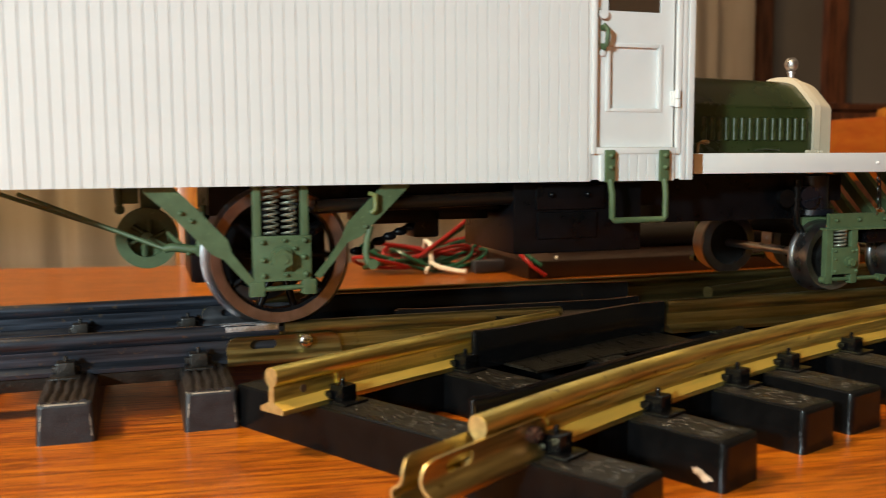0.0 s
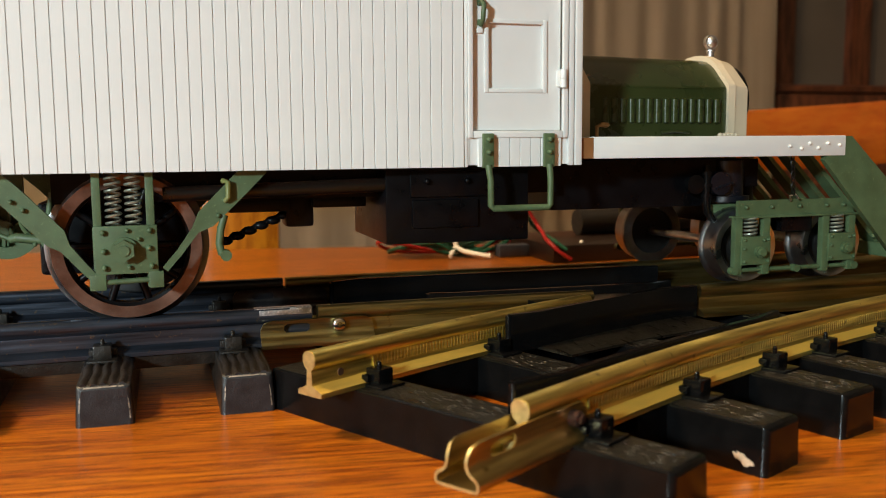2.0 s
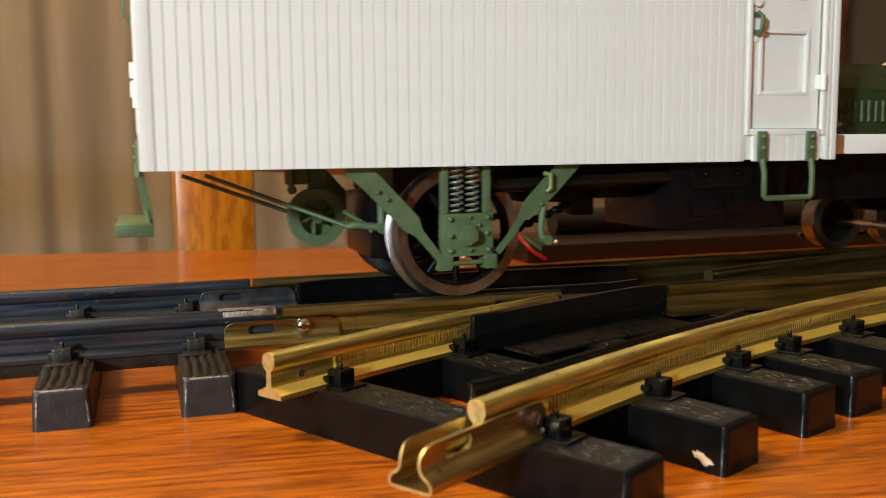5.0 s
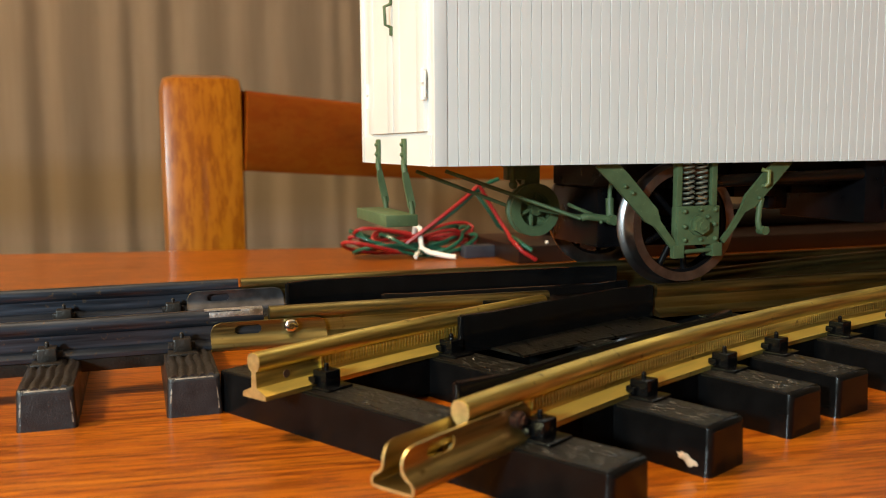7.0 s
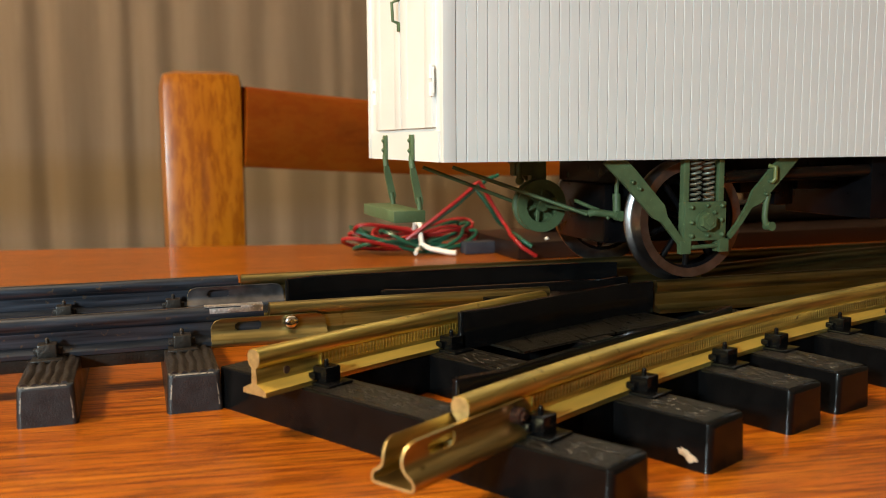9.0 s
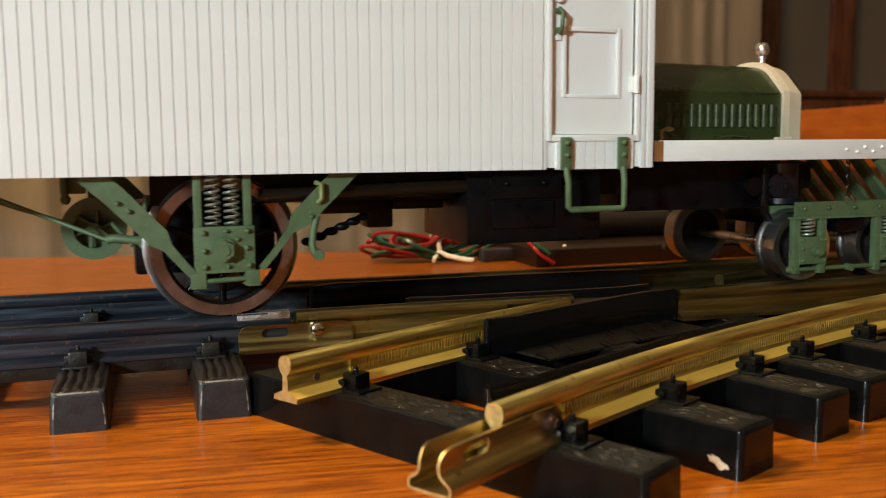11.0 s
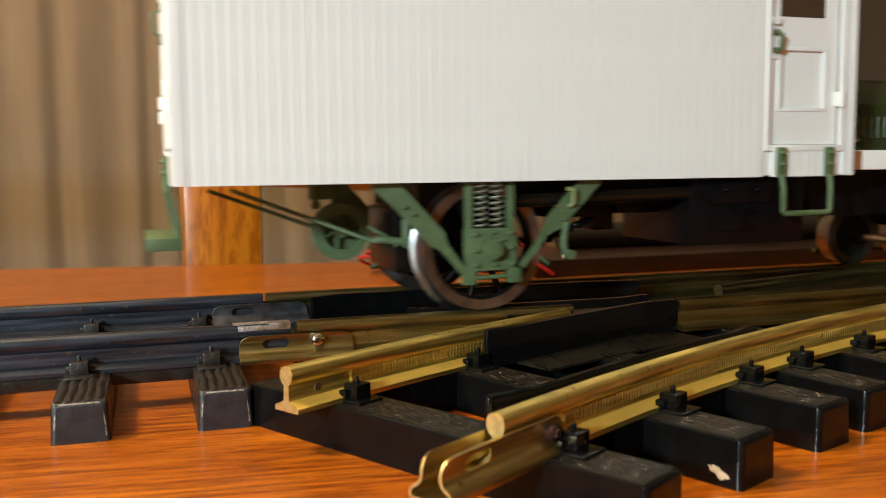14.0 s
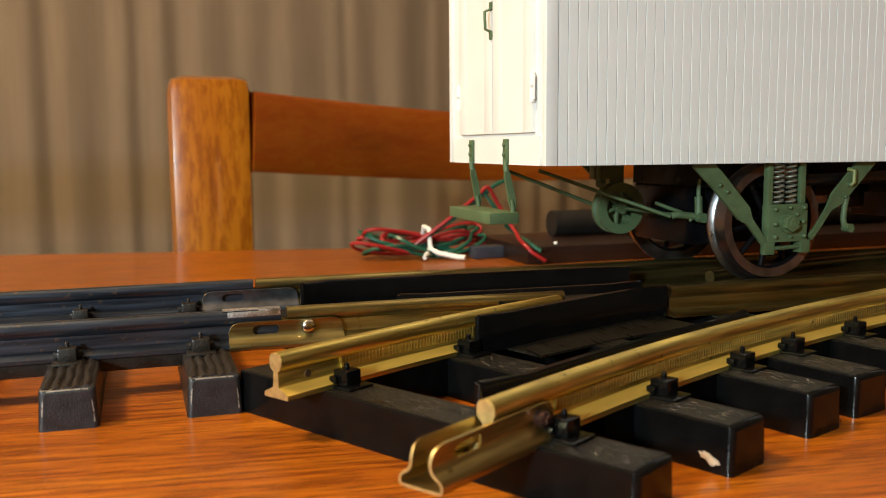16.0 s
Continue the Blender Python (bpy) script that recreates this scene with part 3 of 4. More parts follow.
    # joiners
    joiner(s, lambda t: (12.6 + t, -24, 8.4), lambda t: (Vector((1, 0, 0)), Vector((0, -1, 0))), 26.4, "slotted tarnished brass rail joiner", TARNISHED)
    screw(s, (30.6, -26.4, 12.5), 0, CHROME)
    joiner(s, lambda t: (FAR_JOINT + t, 24 + bend(FAR_JOINT + t), 8.4), lambda t: (Vector((1, 0, 0)), Vector((0, -1, 0))), 26.4, "dull grey rail joiner", GREY_JOINER)
    slope = heading(29.0, rn)
    turn = (heading(55.0, rn) - slope) / 30.0

    def along(t):
        a = slope + turn * t
        return Vector((math.cos(a), math.sin(a), 0)), Vector((math.sin(a), -math.cos(a), 0))

    def on_rail(t):
        return arc(rn, 28.6 + t * math.cos(slope + turn * t / 2), 60, 1)[0]
    joiner(s, on_rail, along, 30.0, "open slotted brass rail joiner", JOINER_BRASS)
    h = math.degrees(heading(50.5, rn))
    p = arc(rn, 50.5, 51, 1)[0]
    n = Vector((math.sin(radians(h)), -math.cos(radians(h)), 0))
    q = Vector(p) + n * 2.6
    screw(s, (q.x, q.y, 11.9), h, SCREW_DARK, 1.35)
    # hole in the frog rail, moulded teeth under the heads
    p = arc(r1, 22.6, 22.8, 1)[0]
    h1 = heading(22.6, r1)
    n = Vector((math.sin(h1), -math.cos(h1), 0))
    bm = bm_()
    m = Matrix.Translation(Vector(p) + n * 0.75 + Vector((0, 0, 3.4))) @ Matrix.Rotation(h1, 4, "Z") @ AXES["y"]
    bmesh.ops.create_cone(bm, cap_ends=True, segments=14, radius1=0.75, radius2=0.75, depth=0.2, matrix=m)
    part("bolt_hole", bm, RIM_BROWN, s, "small drilled hole")
    def teeth(r, x0, x1):
        bm = bm_()
        n = int((x1 - x0) / 0.8)
        for i in range(n):
            x = x0 + (x1 - x0) * i / n
            q = arc(r, x, x + 0.1, 1)[0]
            a = heading(x, r)
            m = Matrix.Translation(q) @ Matrix.Rotation(a, 4, "Z")
            box(bm, -0.17, 0.17, -1.0, -0.5, 2.9, 5.0, 0, m)
        tagged(part("moulded_teeth", bm, BRASS, s, "row of tiny cast teeth on the web"), kind="stuff")
    teeth(r1, 30, 68)
    teeth(rn, 56, 190)
    # scuff on one sleeper
    bm = bm_()
    rng = random.Random(2)
    outl = [(2.1 * math.cos(q) * rng.uniform(0.65, 1.1), 0.95 * math.sin(q) * rng.uniform(0.55, 1.15)) for q in [2 * math.pi * i / 18 for i in range(18)]]
    outl = [(u * math.cos(0.42) - v * math.sin(0.42), u * math.sin(0.42) + v * math.cos(0.42)) for u, v in outl]
    vs = [bm.verts.new((0, u, v)) for u, v in outl]
    bm.faces.new(vs)
    bmesh.ops.solidify(bm, geom=bm.faces[:], thickness=0.12)
    sc = part("scuff", bm, CHIP_WHITE, s, "pale scuffed chip")
    sc.matrix_basis = pose(81.45 * MM, -109.95 * MM, 2.3 * MM, 0, 3, 24)


straight_track()
turnout()


# ---- things behind the track ----
def wire_coil():
    w = thing("wire_coil", "coil of red and green wire bound with a white tie", "wire", (5, -9, 0))
    rng = random.Random(5)
    for k in range(10):
        bm = bm_()
        pts = []
        cx, cy, a, b, z = 122 + rng.uniform(-3, 4), 196 + rng.uniform(-5, 5), rng.uniform(20, 36), rng.uniform(7, 17), 2.6 + k * 0.8
        tilt, ph = rng.uniform(-0.12, 0.12), rng.uniform(0, 6)
        for i in range(28):
            q = 2 * math.pi * i / 28
            pinch = 0.45 + 0.55 * abs(math.cos(q)) ** 0.7
            pts.append((cx + a * math.cos(q), cy + b * math.sin(q) * pinch + tilt * a * math.cos(q), max(1.1, z + 3.2 * math.sin(q * 2 + ph) + (2.6 * abs(math.cos(q))))))
        tube(bm, pts, 0.9, 7, True)
        part("loop", bm, RED_WIRE if k % 2 else GREEN_WIRE, w)
    for mat_, ctrl in ((GREEN_WIRE, [(112, 189, 6), (122, 187, 12), (128, 185, 16), (138, 184, 22.8), (148, 184, 31), (154, 184, 35), (160.6, 185, 37.3)]),
                       (RED_WIRE, [(114, 188, 7), (127, 184, 17), (137, 183, 24.5), (145, 183, 30.5), (148, 183, 33.5), (149.6, 183, 34.4), (151.5, 183, 32), (154.6, 183, 26.5), (158, 182, 20.5), (161, 180, 14.8), (160.5, 172, 11.6), (158, 164, 10.2), (153.5, 147, 9.2), (155.5, 144.2, 6.4), (162, 143.6, 2.2)]),
                       (GREEN_WIRE, [(158, 186, 36.6), (152, 185, 33.6), (148.6, 184, 30.4), (151, 183, 27), (155.4, 182, 20.8), (160, 184, 14.6), (164.6, 184, 11), (163, 172, 9.8), (160, 159, 9.6), (156.5, 146, 9.2), (160, 144.2, 6.6)])):
        bm = bm_()
        tube(bm, ctrl, 0.92, 7)
        part("lead", bm, mat_, w)
    bm = bm_()
    tube(bm, [(122, 186, 2), (121, 186, 8), (122, 190, 14), (122.5, 200, 14.5), (123, 205, 6)], 1.15, 7)
    tube(bm, [(121, 186, 5), (124, 181, 3.2), (131, 175, 1.8), (134, 172, 1.7)], 1.2, 7)
    tube(bm, [(121, 186, 5), (117, 180, 2.5), (115.5, 177, 1.8)], 1.0, 7)
    part("twist_tie", bm, WHITE_TIE, w, "white twist tie")
    bm = bm_()
    box(bm, 140, 158, 176, 184, 0.1, 6, 0.8)
    part("plug", bm, GREY_PLASTIC, w, "slate-grey plug")


def controller():
    c = thing("controller_case", "dark brown plastic case lying on the table", "case", (7, -11, 0))
    bm = bm_()
    box(bm, 153, 420, 150, 212, 0.05, 8.2, 1.0)
    part("base", bm, BOX_BROWN, c)
    bm = bm_()
    tube(bm, [(184, 190, 14.8), (185.5, 190, 14.8), (250, 190, 14.8), (400, 190, 14.8)], 6.5, 20)
    part("drum", bm, BELT_BLACK, c, "dark rounded drum")
    bm = bm_()
    ball(bm, (171, 158, 8.4), 1.0)
    part("knob", bm, WHITE_TIE, c, "tiny pale stud")


def red_cord():
    w = thing("cord", "thin dark red cord lying over the chair's back rail", "cord")
    bm = bm_()
    tube(bm, [(512, 396, 40), (515, 391, 58), (519, 389, 66), (525, 388, 70), (534, 388, 73), (541, 388, 69), (551, 388, 66.5), (566, 388, 67.5), (580, 389, 71.5), (592, 392, 72)], 1.1, 8)
    part("lead", bm, RED_WIRE, w)


wire_coil()
controller()
red_cord()


# ---- the rail car (x from its driven axle, forward; y across; z from the table) ----
def bolt(bm, c, r=0.55, h=0.6, axis="y"):
    cyl(bm, c, axis, r, h, 8)
    ball(bm, (c[0], c[1] - 0.5 * h, c[2]) if axis == "y" else (c[0] - 0.5 * h, c[1], c[2]), r * 0.9, 8)


def helix(x, y, z0, z1, r, turns, wire):
    bm = bm_()
    n = turns * 12
    tube(bm, [(x + r * math.cos(2 * math.pi * i / 12), y + r * math.sin(2 * math.pi * i / 12), z0 + (z1 - z0) * i / n) for i in range(n + 1)], wire, 6)
    return bm


def strap(bm, pts, wide, thick):
    """A flat bar in a plane of constant y, bent along (x, y, z) points; wide: one width a point."""
    n = len(pts)
    ring = []
    for i, p in enumerate(pts):
        a, b = Vector(pts[max(0, i - 1)]), Vector(pts[min(n - 1, i + 1)])
        d = (b - a).normalized()
        s = d.cross(Vector((0, 1, 0))).normalized() * (wide[i] / 2)
        t = Vector((0, thick / 2, 0))
        ring.append([bm.verts.new(Vector(p) + q) for q in (s - t, s + t, -s + t, -s - t)])
    for i in range(n - 1):
        for j in range(4):
            bm.faces.new((ring[i][j], ring[i][(j + 1) % 4], ring[i + 1][(j + 1) % 4], ring[i + 1][j]))
    bm.faces.new(ring[0][::-1])
    bm.faces.new(ring[-1])


def freight_body(car):
    zt, w, FAR = 116.0, 32.1, 31.0
    bm = bm_()
    box(bm, -66.8, 70.2, -w - 0.12, FAR + 0.12, 47.2, zt)
    body = part("freight_body", bm, WHITE_PAINT, car, "white board-sided freight box")
    for d in ((70.2, 93.4, -30.5, FAR, 54.2, zt), (70.2, 95.4, -w, FAR, 47.2, 54.2), (93.4, 95.4, -w, FAR, 54.2, zt)):
        bm = bm_()
        box(bm, *d)
        part("wall_core", bm, WHITE_PAINT, body)
    # upright boards on the near and far sides
    def board(h0, h1):
        bm = bm_()
        prof = [(-1.155, 0.35), (-1.155, -0.2), (-1.07, -0.34), (1.07, -0.34), (1.155, -0.2), (1.155, 0.35)]
        a = [bm.verts.new((x, y, h0)) for x, y in prof]
        b = [bm.verts.new((x, y, h1)) for x, y in prof]
        for j in range(6):
            bm.faces.new((a[j], a[(j + 1) % 6], b[(j + 1) % 6], b[j]))
        bm.faces.new(a[::-1])
        bm.faces.new(b)
        return bm
    pitch, n = 2.425, 55
    x0 = 67.66 - pitch * 54
    long_, short_ = None, None
    for i in range(n):
        x = x0 + pitch * i
        for y, turn in ((-w - 0.3, 0), (FAR + 0.3, 180)):
            m = pose(x * MM, y * MM, 0, 0, 0, turn)
            if long_ is None:
                long_ = part("board", board(46.8, zt), WHITE_PAINT, body)
                long_.matrix_basis = m
            else:
                again(long_, body, m)
    for i in range(8):
        m = pose((73.2 + pitch * i) * MM, (-w - 0.3) * MM, 0)
        if short_ is None:
            short_ = part("board", board(46.8, 53.4), WHITE_PAINT, body)
            short_.matrix_basis = m
        else:
            again(short_, body, m)
    bm = bm_()
    box(bm, 69.0, 69.75, -32.45, -31.6, 46.8, zt, 0.1)
    part("board", bm, WHITE_PAINT, body)
    # corner posts and door frame mouldings
    def bar(name, *d):
        bm = bm_()
        box(bm, *d, 0.18)
        part(name, bm, WHITE_PAINT, body)
    bar("corner_post", -67.5, -64.6, -32.9, -30.9, 46.8, zt)
    bar("corner_post", -67.5, -64.6, 29.8, 31.8, 46.8, zt)
    bar("corner_post", 94.6, 96.2, -33.1, -29.9, 46.9, zt)
    bar("corner_post", 93.1, 94.3, -32.9, -32.1, 46.9, zt)
    bar("door_frame", 69.8, 70.8, -33.1, -31.9, 53.0, zt)
    bar("door_frame", 91.7, 92.8, -33.1, -31.9, 53.0, zt)
    bar("door_frame", 70.9, 91.6, -33.1, -31.5, 53.0, 54.5)
    # sloping end boards on the far front corner and a plain arched lid
    bm = bm_()
    prism(bm, [(-68.9, zt), (97.5, zt), (97.5, zt + 2), (-68.9, zt + 2)], -35.4, 35.4)
    part("roof", bm, WHITE_PAINT, car, "plain white roof slab")
    # side door
    bm = bm_()
    box(bm, 71.0, 91.5, -31.6, -30.6, 54.6, 62.6)
    box(bm, 71.0, 74.2, -31.6, -30.6, 62.6, zt)
    box(bm, 87.9, 91.5, -31.6, -30.6, 62.6, zt)
    box(bm, 74.2, 87.9, -31.6, -30.6, 77.6, 85.2)
    door = part("side_door", bm, WHITE_PAINT, car, "white panelled side door, closed")
    bm = bm_()
    box(bm, 74.2, 87.9, -30.85, -30.56, 62.6, 77.6)
    part("panel", bm, WHITE_PAINT, door)
    for d in ((73.8, 74.75, 62.6, 78.1), (87.3, 88.3, 62.6, 78.1), (74.75, 87.3, 62.6, 63.5), (74.75, 87.3, 77.2, 78.1)):
        bm = bm_()
        box(bm, d[0], d[1], -31.95, -30.9, d[2], d[3], 0.22)
        part("moulding", bm, WHITE_PAINT, door)
    bm = bm_()
    box(bm, 74.3, 87.9, -31, -30.54, 85.4, 108)
    part("window_pane", bm, WINDOW_DARK, door, "dark tinted window pane")
    bm = bm_()
    for z in (77.2, 81.3):
        box(bm, 72.2, 73.4, -32.5, -31.3, z - 0.6, z + 0.6, 0.2)
    tube(bm, [(72.8, -32.3, 76.6), (72.8, -33.8, 77.6), (73.0, -33.9, 80.6), (72.8, -32.3, 81.8)], 0.55, 8)
    part("door_handle", bm, GREEN_PAINT, door, "green bow handle")
    bm = bm_()
    cyl(bm, (72.6, -32.1, 84.2), "y", 1.1, 1.2, 16)
    box(bm, 72.0, 73.4, -32.2, -31.3, 75.0, 76.1, 0.2)
    part("lock", bm, WHITE_PAINT, door)
    bm = bm_()
    cyl(bm, (91.6, -33.2, 66.7), "z", 0.75, 1.9, 12)
    cyl(bm, (91.6, -33.2, 64.7), "z", 0.75, 1.9, 12)
    box(bm, 90.6, 92.0, -33.3, -31.5, 64.0, 67.5, 0.15)
    part("hinge", bm, WHITE_PAINT, door, "white barrel hinge")
    # rear double doors: framed leaves with sunk panels, over a boarded sill
    mid = -1.6
    for sgn in (-1, 1):
        y0, y1 = sorted((mid + sgn * 0.22, mid + sgn * 24.4))
        bm = bm_()
        box(bm, -67.7, -66.6, y0, y0 + 5.4, 54.4, zt, 0.1)
        box(bm, -67.7, -66.6, y1 - 5.4, y1, 54.4, zt, 0.1)
        box(bm, -67.7, -66.6, y0 + 5.4, y1 - 5.4, 54.4, 61.4)
        d = part("rear_door", bm, WHITE_PAINT, car, "white panelled rear door leaf")
        bm = bm_()
        box(bm, -67.6, -66.7, y0 + 5.4, y1 - 5.4, 61.4, zt)
        part("panel", bm, WHITE_PAINT, d)
        bm = bm_()
        for z in (62.7, 66.4):
            cyl(bm, (-67.9, mid + sgn * 24.7, z), "z", 0.6, 3.0, 12)
        box(bm, -67.85, -67.5, mid + sgn * 24.7 - 0.9, mid + sgn * 24.7 + 0.9, 61.8, 67.4, 0.1)
        part("hinge", bm, WHITE_PAINT, d, "white barrel hinge")
    for i in range(24):
        bm = bm_()
        y = -28.2 + 2.42 * i
        box(bm, -67.42, -66.7, y - 1.205, y + 1.205, 46.8, 53.6)
        part("board", bm, WHITE_PAINT, body)
    bm = bm_()
    tube(bm, [(-67.6, -1.2, 79.6), (-69.3, -1.0, 80.3), (-69.5, -1.0, 84.6), (-67.6, -1.2, 85.4)], 0.4, 8)
    box(bm, -68.2, -67.5, -1.9, -0.5, 77.8, 79.8, 0.12)
    box(bm, -68.2, -67.5, -1.9, -0.5, 85.2, 87.0, 0.12)
    part("rear_handle", bm, GREEN_PAINT, car, "small green grab handle")
    # black strip paints the shade inside the gap between the leaves
    bm = bm_()
    box(bm, -67.1, -66.5, -1.9, -1.3, 54.6, zt)
    part("door_gap", bm, BELT_BLACK, car, "thin dark strip painting the shaded gap between the rear doors")
    # rear step
    bm = bm_()
    box(bm, -73.0, -65.2, -13, 16.5, 32.4, 35.2, 0.3)
    st = part("rear_step", bm, GREEN_PAINT, car, "green rear step board on two hangers")
    for y in (-10.9, 12.7):
        bm = bm_()
        box(bm, -68.3, -67.5, y - 1.1, y + 1.1, 47.0, 53.0, 0.2)
        tube(bm, [(-67.9, y, 48), (-67.9, y, 46.6), (-67.8, y - 0.3, 45)], 0.75, 8)
        prism(bm, [(-68.2, 46.0), (-67.4, 46.0), (-66.9, 44.4), (-65.3, 37.4), (-65.5, 36.2), (-66.5, 36.0), (-67.0, 36.8), (-68.4, 44.0)], y - 0.75, y + 0.15)
        tube(bm, [(-66.5, y - 0.3, 38.2), (-66.1, y - 0.3, 36.2), (-66.0, y - 0.3, 34.6)], 0.7, 8)
        ball(bm, (-68.4, y, 51.6), 0.55, 8)
        ball(bm, (-68.4, y, 49.2), 0.55, 8)
        part("hanger", bm, GREEN_PAINT, st)
    # side step below the door
    bm = bm_()
    for x in (73.9, 88.0):
        box(bm, x - 1.25, x + 1.25, -34.1, -33.3, 46.6, 53.9, 0.2)
    sp = 37.9
    tube(bm, [(73.9, -33.9, 47.2), (74.0, -34.2, 45.6), (74.3, -34.3, 44), (74.3, -34.3, sp + 0.6), (74.9, -34.3, sp), (87.6, -34.3, sp), (88.2, -34.3, sp + 0.6), (88.2, -34.3, 44), (88.1, -34.2, 45.6), (88.0, -33.9, 47.2)], 0.72, 10)
    step = part("side_step", bm, GREEN_PAINT, car, "green strap step below the side door")
    for x in (73.9, 88.0):
        for z in (52.6, 49.9):
            bm = bm_()
            bolt(bm, (x, -34.3, z), 0.6, 0.5)
            part("bolt", bm, GREEN_PAINT, step)


def hood_and_deck(car):
    bm = bm_()
    box(bm, 98.9, 167.1, -32.5, 32.5, 48.2, 53.1, 0.25)
    deck = part("deck", bm, WHITE_PAINT, car, "white front deck beam")
    bm = bm_()
    box(bm, 95.0, 98.85, -32.3, 31.4, 48.3, 52.9)
    part("deck_joint", bm, surface("bare_brown", (0.26, 0.11, 0.035), 0.6), deck, "bare brown strip")
    for i in range(6):
        bm = bm_()
        bolt(bm, ((150.7, 154.0, 156.4, 158.9, 161.7, 165.2)[i], -32.6, (50.6, 50.0, 51.2, 50.1, 51.2, 50.8)[i]), 0.42, 0.3)
        part("rivet", bm, WHITE_PAINT, deck)
    # the hood: sides, sloped and rounded top
    def section(k=1.0, dz=0.0):
        half = [(-15.0, 53.1), (-15.0, 65.2), (-14.6, 65.9), (-9.2, 70.9), (-7.6, 72.0), (-5.6, 72.9), (-3.0, 73.5)]
        pts = half + [(0, 73.7)] + [(-y, z) for y, z in half[::-1]]
        return [(y * k, 53.1 + (z - 53.1) * (1 + (k - 1)) + dz) for y, z in pts]
    def loft(name, x0, x1, k0, k1, material, label, parent):
        bm = bm_()
        a = [bm.verts.new((x0, y, z)) for y, z in section(k0)]
        b = [bm.verts.new((x1, y, z)) for y, z in section(k1)]
        k = len(a)
        for j in range(k):
            bm.faces.new((a[j], a[(j + 1) % k], b[(j + 1) % k], b[j]))
        bm.faces.new(a[::-1])
        bm.faces.new(b)
        return part(name, bm, material, parent, label)
    hood = loft("hood", 100.5, 145.2, 1.03, 0.985, HOOD_GREEN, "glossy dark green louvred engine hood", car)
    loft("hood_band", 103.4, 106.2, 1.05, 1.045, CREAM_PAINT, "cream rear hood band", hood)
    loft("radiator_band", 145.0, 147.0, 1.05, 1.05, CREAM_PAINT, "cream radiator band", hood)
    loft("radiator_shell", 147.0, 151.2, 1.035, 0.99, CREAM_PAINT, "cream radiator shell", hood)
    bm = bm_()
    cyl(bm, (153.2, 0, 62.6), "x", 9.6, 4.0, 28)
    lathe_ring = [(x, r) for x, r in ((155.2, 9.6), (155.9, 9.2), (155.9, 8.2), (155.2, 7.8))]
    for (xa, ra), (xb, rb) in zip(lathe_ring, lathe_ring[1:]):
        bmesh.ops.create_cone(bm, cap_ends=False, segments=28, radius1=ra, radius2=rb, depth=max(0.02, xb - xa), matrix=Matrix.Translation(((xa + xb) / 2, 0, 62.6)) @ AXES["x"])
    part("radiator_core", bm, CHASSIS_BLACK, hood, "black radiator core")
    louv = None
    for i in range(14):
        x = 110.6 + 2.42 * i
        if louv is None:
            bm = bm_()
            pts = [(0.95 * math.cos(q), -0.75 * math.sin(q)) for q in [math.pi * j / 6 for j in range(7)]]
            a = [bm.verts.new((u, v, 56.7)) for u, v in pts]
            b = [bm.verts.new((u, v, 62.4)) for u, v in pts]
            c = bm.verts.new((0, 0.2, 63.0))
            d = bm.verts.new((0, 0.2, 56.1))
            for j in range(6):
                bm.faces.new((a[j], a[j + 1], b[j + 1], b[j]))
                bm.faces.new((b[j], b[j + 1], c))
                bm.faces.new((a[j + 1], a[j], d))
            louv = part("louver", bm, HOOD_GREEN, hood)
            louv.matrix_basis = pose(x * MM, -15.05 * MM, 0)
        else:
            again(louv, hood, pose(x * MM, -15.05 * MM, 0))
    bm = bm_()
    box(bm, 101, 144, -15.25, -14.9, 65.1, 65.5)
    part("hood_seam", bm, HOOD_GREEN, hood)
    bm = bm_()
    cyl(bm, (149.8, 0, 74.6), "z", 0.95, 2.6, 12)
    cyl(bm, (149.8, 0, 76.2), "z", 1.25, 0.5, 12)
    cyl(bm, (149.8, 0, 78.5), "y", 1.95, 1.3, 18)
    ball(bm, (149.8, 0, 78.5), 1.7, 12)
    part("radiator_cap", bm, BARE_STEEL, hood, "silver radiator cap")
    bm = bm_()
    tube(bm, [(106.4, -19, 53), (106.4, -19, 55.6), (107.4, -19.4, 56.0)], 0.5, 8)
    ball(bm, (108.2, -19.4, 56.0), 0.95, 8, (1.6, 1, 0.7))
    part("hood_latch", bm, surface("old_brass", (0.34, 0.22, 0.10), 0.35, 0.8), hood, "small brass lever")
    bm = bm_()
    tube(bm, [(126, -15.6, 54.2), (129, -16.2, 54.6), (134, -15.6, 54.2)], 0.4, 6)
    part("hood_handle", bm, HOOD_GREEN, hood)
    bm = bm_()
    for i in range(5):
        ball(bm, (142.0 + 1.1 * i, -17.0, 53.5), 0.75, 8, (1, 1, 0.7))
    part("bracket", bm, CREAM_PAINT, hood)


